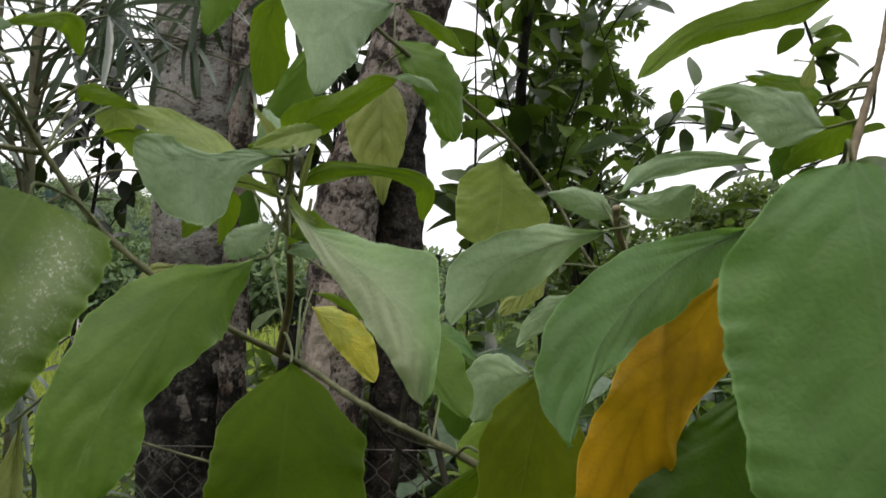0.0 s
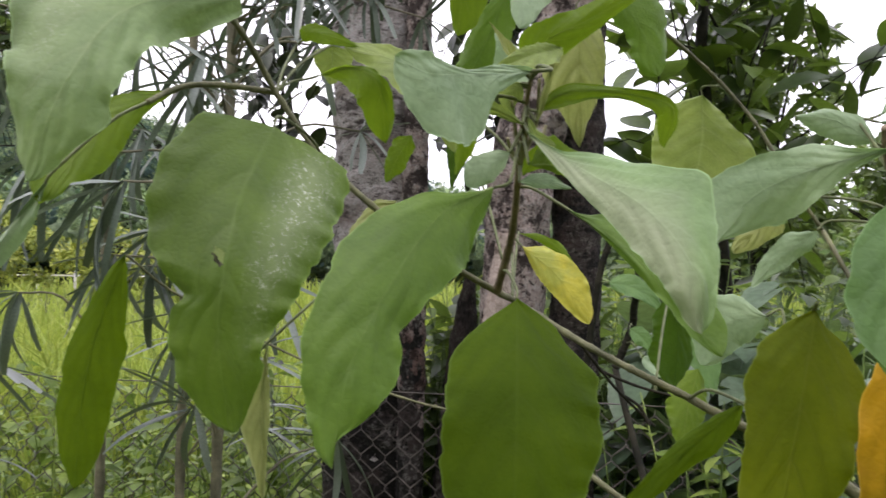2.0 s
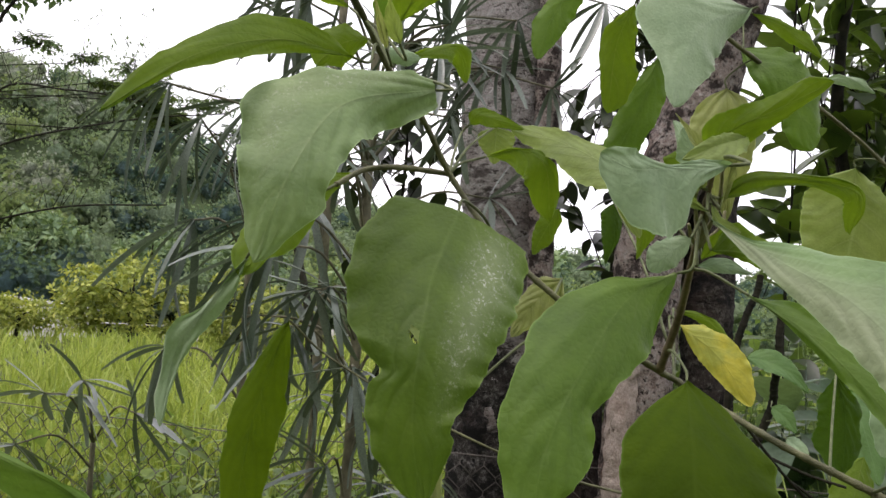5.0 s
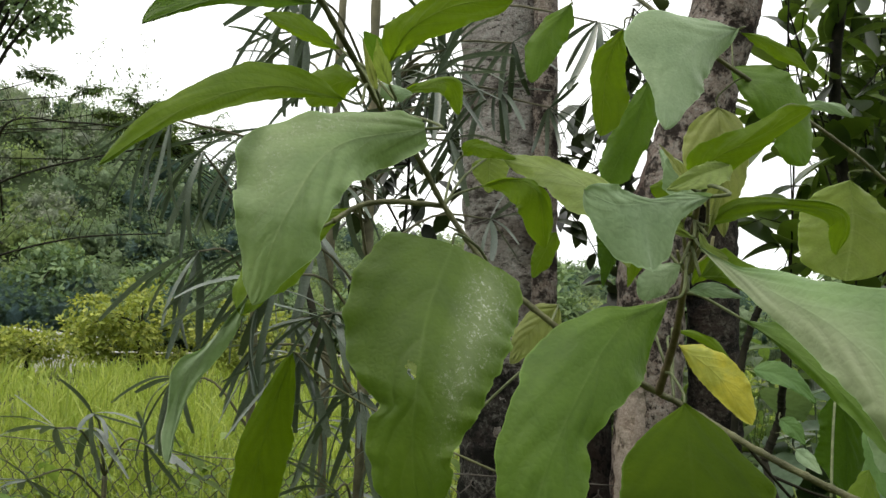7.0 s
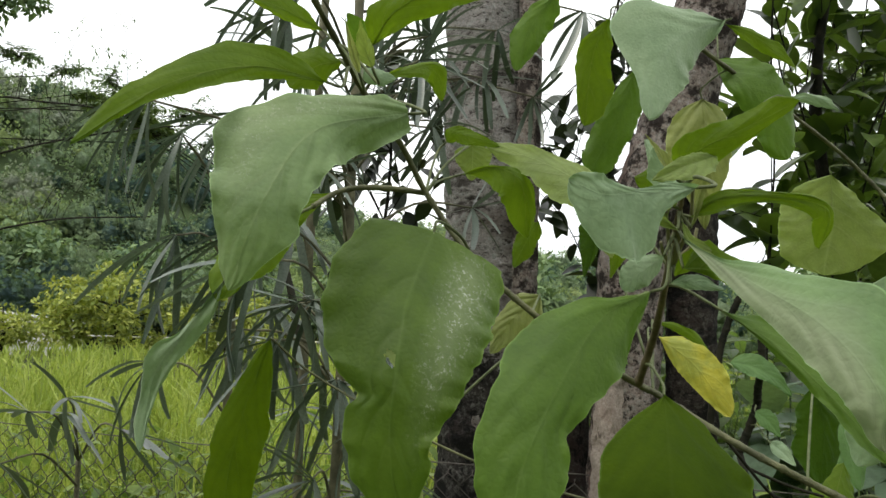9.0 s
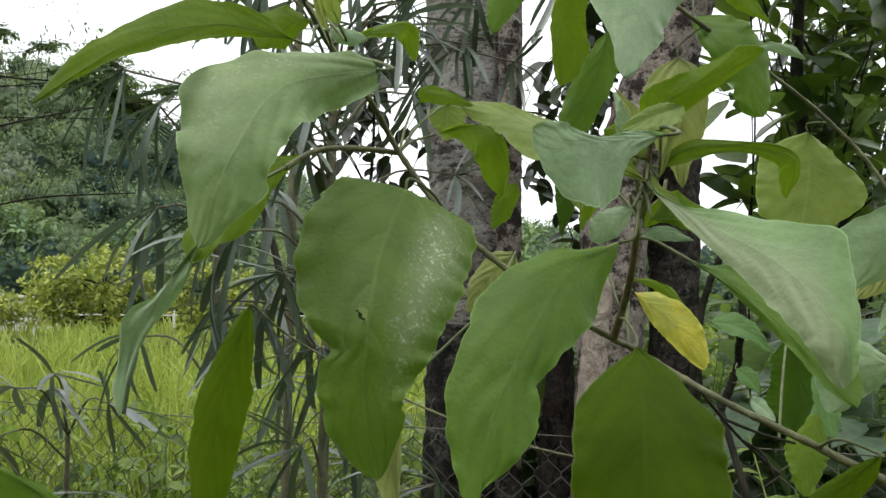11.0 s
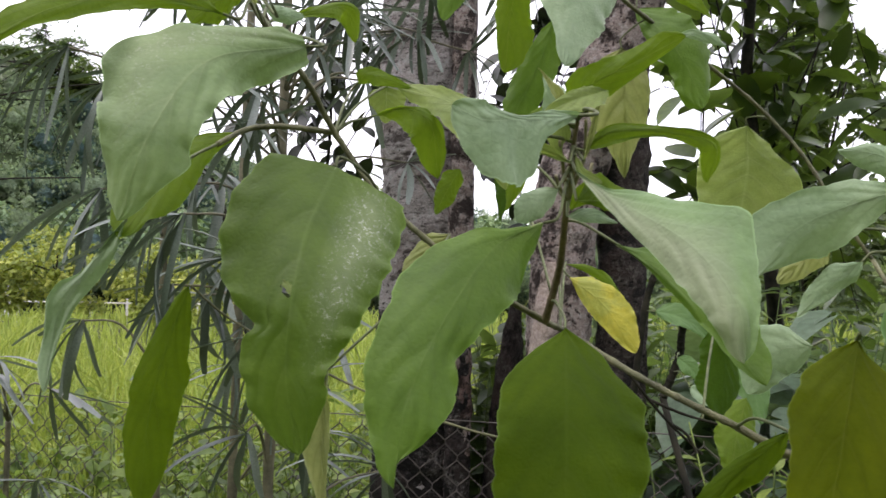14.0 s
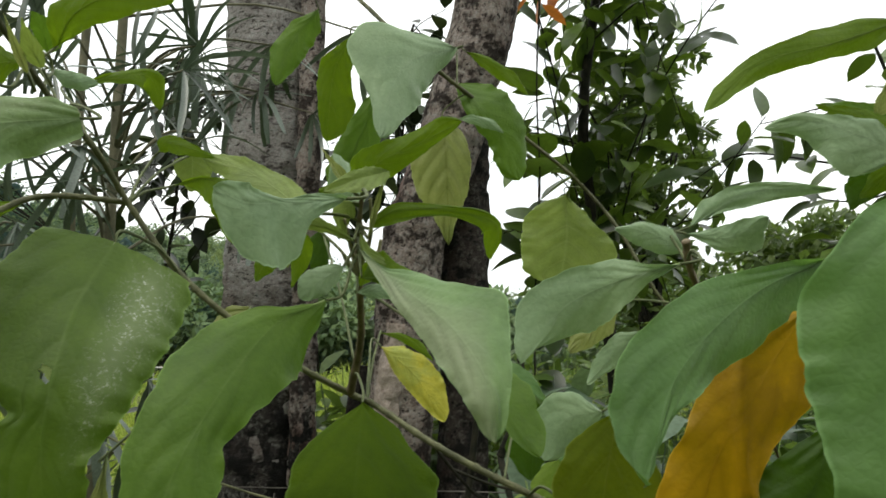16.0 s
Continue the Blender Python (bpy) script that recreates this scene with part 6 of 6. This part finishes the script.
shrub_leaf("pale", [(0.123, 0.724, 1.625), (0.096, 0.719, 1.64), (0.071, 0.715, 1.643)], (0.11, -0.99, -0.13), -14, [0.0, 3.4, 8.1, 11.6, 12.3, 12.4, 11.8, 9.8, 5.0, 0.0], [0.0, 2.8, 6.3, 10.3, 8.7, 7.4, 6.9, 4.3, 2.2, 0.0])
shrub_leaf("pale", [(0.123, 0.722, 1.639), (0.152, 0.715, 1.635), (0.178, 0.707, 1.648)], (0.11, -0.99, -0.13), -14, [0.0, 1.6, 3.9, 6.4, 8.8, 9.9, 9.8, 8.7, 5.0, 0.0], [0.0, 1.7, 3.7, 6.0, 9.4, 11.6, 14.3, 17.6, 8.8, 0.0])
shrub_leaf("pale", [(0.129, 0.742, 1.647), (0.177, 0.744, 1.674), (0.242, 0.751, 1.676)], (0.11, -0.99, -0.13), -14, [0.0, 4.8, 10.2, 9.8, 10.1, 6.6, 5.9, 5.1, 2.8, 0.0], [0.0, 0.8, 2.4, 5.4, 9.0, 10.6, 10.1, 7.7, 3.8, 0.0])
shrub_leaf("olive", [(0.247, 0.638, 1.762), (0.196, 0.615, 1.74), (0.142, 0.591, 1.719), (0.108, 0.572, 1.686)], (0.11, -0.99, -0.13), -14, [0.0, 5.1, 11.0, 9.5, 8.4, 9.1, 9.5, 8.6, 4.9, 0.0], [0.0, 5.4, 10.1, 11.2, 11.6, 9.0, 7.0, 5.2, 5.7, 0.0])
shrub_leaf("pale", [(0.236, 0.629, 1.672), (0.209, 0.624, 1.684), (0.185, 0.63, 1.695), (0.157, 0.637, 1.693)], (0.11, -0.99, -0.13), -8, [0.0, 9, 20, 25, 24, 20, 16, 11, 5, 0.0], [0.0, 4.8, 11.0, 12.9, 10.7, 8.3, 5.7, 5.7, 4.7, 0.0])
shrub_leaf("green", [(0.255, 0.668, 1.7), (0.23, 0.664, 1.709), (0.2, 0.659, 1.715)], (0.11, -0.99, -0.13), -14, [0.0, 0.9, 2.2, 3.6, 5.0, 5.3, 5.2, 4.6, 2.3, 0.0], [0.0, 2.2, 4.9, 7.9, 9.1, 7.7, 6.7, 5.4, 2.8, 0.0])
shrub_leaf("deep", [(0.25, 0.679, 1.689), (0.239, 0.69, 1.669), (0.227, 0.692, 1.649)], (0.11, -0.99, -0.13), -14, [0.0, 3.3, 7.5, 12.4, 16.7, 14.5, 12.1, 8.5, 4.3, 0.0], [0.0, 4.4, 10.2, 11.5, 11.3, 11.3, 11.4, 10.7, 5.5, 0.0])
shrub_leaf("green", [(-0.31, 1.25, 2.075), (-0.349, 1.242, 2.018), (-0.371, 1.241, 1.952)], (0.37, -0.92, -0.12), -14, [0.0, 12.0, 24, 26, 28, 28, 27, 21, 12.3, 0.0], [0.0, 5.0, 11.1, 18.0, 19.7, 22, 26, 21, 15.0, 0.0])
shrub_leaf("olive", [(-0.07, 1.092, 1.934), (-0.033, 1.109, 1.918), (0.009, 1.13, 1.885)], (0.37, -0.92, -0.12), -14, [0.0, 2.2, 4.7, 7.6, 8.3, 8.1, 9.7, 12.5, 6.7, 0.0], [0.0, 2.1, 5.0, 8.1, 10.6, 10.5, 9.2, 6.7, 3.4, 0.0])
shrub_leaf("yellowgreen", [(-0.282, 0.544, 1.713), (-0.28, 0.528, 1.725), (-0.277, 0.513, 1.736)], (0.4, -0.9, 0.0), 40, [0.0, 1.73, 3.11, 3.8, 3.45, 2.76, 1.73, 0.69, 0.0], [0.0, 1.73, 3.11, 3.8, 3.45, 2.76, 1.73, 0.69, 0.0])
shrub_leaf("lime", [(-0.274, 0.546, 1.716), (-0.273, 0.531, 1.726), (-0.269, 0.517, 1.735)], (0.4, -0.9, 0.0), -12, [0.0, 2.76, 4.83, 5.87, 5.52, 4.49, 2.76, 1.38, 0.0], [0.0, 2.76, 4.49, 5.18, 4.83, 3.8, 2.42, 1.04, 0.0])
shrub_leaf("blue", [(0.028, 1.103, 1.499), (0.044, 1.078, 1.459), (0.056, 1.06, 1.404)], (0.2, -0.97, -0.1), -14, [0.0, 15.2, 22.1, 24.8, 24.8, 22.8, 19.3, 12.4, 0.0], [0.0, 11, 16.6, 19.3, 20.7, 19.3, 15.2, 9.66, 0.0])
shrub_leaf("olive", [(0.036, 1.016, 1.437), (0.025, 0.992, 1.401), (0.018, 0.975, 1.361)], (0.2, -0.97, -0.1), -14, [0.0, 11.4, 17.7, 21.5, 22.8, 20.9, 17.7, 11.4, 0.0], [0.0, 11.4, 16.4, 20.2, 21.5, 20.2, 16.4, 10.1, 0.0])
shrub_leaf("olive", [(0.234, 0.632, 1.688), (0.215, 0.637, 1.699), (0.191, 0.642, 1.71)], (0.1, -0.98, -0.1), -14, [0.0, 4.83, 8.05, 9.66, 9.66, 8.05, 5.64, 2.82, 0.0], [0.0, 4.03, 6.44, 7.25, 7.25, 6.04, 4.03, 2.01, 0.0])
shrub_leaf("olive", [(0.269, 0.662, 1.683), (0.251, 0.672, 1.674), (0.231, 0.684, 1.656)], (0.1, -0.98, -0.1), -14, [0.0, 7.76, 12.9, 15.5, 16.4, 14.7, 11.2, 6.04, 0.0], [0.0, 6.9, 11.2, 12.9, 12.9, 11.2, 8.63, 4.31, 0.0])
shrub_leaf("yellowgreen", [(0.228, 0.642, 1.7), (0.23, 0.638, 1.71), (0.232, 0.633, 1.722)], (0.1, -0.98, -0.1), 35, [0.0, 3.28, 5.74, 6.97, 6.56, 5.33, 3.28, 1.64, 0.0], [0.0, 3.28, 5.33, 6.15, 5.74, 4.51, 2.87, 1.23, 0.0])
shrub_leaf("yellowgreen", [(-0.265, 0.625, 1.485), (-0.269, 0.626, 1.44), (-0.267, 0.628, 1.384)], (0.13, -0.99, -0.03), -14, [0.0, 1.0, 2.5, 4.0, 4.9, 5.2, 4.9, 4.1, 2.6, 0.0], [0.0, 1.6, 3.5, 5.6, 9.0, 13.5, 14.9, 10.9, 6.3, 0.0])
shrub_leaf("green", [(-0.398, 0.51, 1.398), (-0.418, 0.489, 1.425), (-0.442, 0.468, 1.449), (-0.494, 0.447, 1.469)], (0.36, -0.93, -0.06), -14, [0.0, 4.7, 10.8, 16.1, 21, 24, 23, 21, 11.8, 0.0], [0.0, 1.7, 3.9, 4.7, 4.2, 3.8, 3.0, 2.6, 3.0, 0.0])
shrub_leaf("olive", [(-0.1, 0.628, 1.594), (-0.089, 0.608, 1.601), (-0.078, 0.596, 1.6), (-0.066, 0.588, 1.586)], (0.2, -0.95, -0.2), -12, [0.0, 3, 5, 7, 8, 8.5, 8, 6, 3, 0.0], [0.0, 2.5, 4.5, 6.5, 8, 9, 9, 7, 4, 0.0])
shrub_leaf("lime", [(-0.094, 0.596, 1.623), (-0.089, 0.594, 1.612), (-0.078, 0.592, 1.605), (-0.068, 0.59, 1.602)], (0.3, -0.9, 0.3), 25, [0.0, 1.5, 2.6, 3.2, 3.4, 3, 2.2, 1.2, 0.0], [0.0, 1.5, 2.6, 3.2, 3.4, 3, 2.2, 1.2, 0.0])
shrub_leaf("pale", [(-0.103, 0.629, 1.59), (-0.089, 0.628, 1.591), (-0.071, 0.63, 1.586)], (0.1, -0.95, 0.3), -10, [0.0, 1.5, 3, 4.5, 5.2, 5, 4, 2, 0.0], [0.0, 1.5, 3, 4.5, 5.2, 5, 4, 2, 0.0])
shrub_leaf("blue", [(-0.071, 1.68, 1.516), (-0.035, 1.68, 1.51), (0.002, 1.68, 1.492), (0.033, 1.68, 1.459)], (0.1, -0.8, 0.55), 8, [0.0, 12, 20, 25, 26, 23, 17, 9, 0.0], [0.0, 10, 17, 21, 22, 20, 15, 8, 0.0])
shrub_leaf("blue", [(-0.03, 1.6, 1.436), (-0.008, 1.6, 1.419), (0.009, 1.6, 1.395)], (0.1, -0.85, 0.5), 8, [0.0, 9, 14, 17, 17, 15, 11, 6, 0.0], [0.0, 9, 14, 17, 17, 15, 11, 6, 0.0])
shrub_leaf("pale", [(-0.009, 1.56, 1.39), (0.01, 1.56, 1.375), (0.03, 1.56, 1.354)], (0.1, -0.85, 0.5), 8, [0.0, 7, 11, 13, 13, 12, 9, 5, 0.0], [0.0, 7, 11, 13, 13, 12, 9, 5, 0.0])
# pale stalks that fan out from the shoot to its youngest leaves
for tip in ((-0.088, 0.596, 1.645), (-0.095, 0.596, 1.641), (-0.103, 0.592, 1.632), (-0.107, 0.605, 1.613), (-0.087, 0.626, 1.624)):
    a, b = Vector((-0.103, 0.632, 1.602)) - ORIGIN, Vector(tip) - ORIGIN
    g = Geo()
    tube(g, [a, a.lerp(b, 0.5) + Vector(((b - a).x * 0.3, -0.002, 0)), b], 0.0017, 0.001, 7, 10, 0.06, tip[0])
    part("petiole", g, M_STALK, shrub, "pale downy leaf stalk")
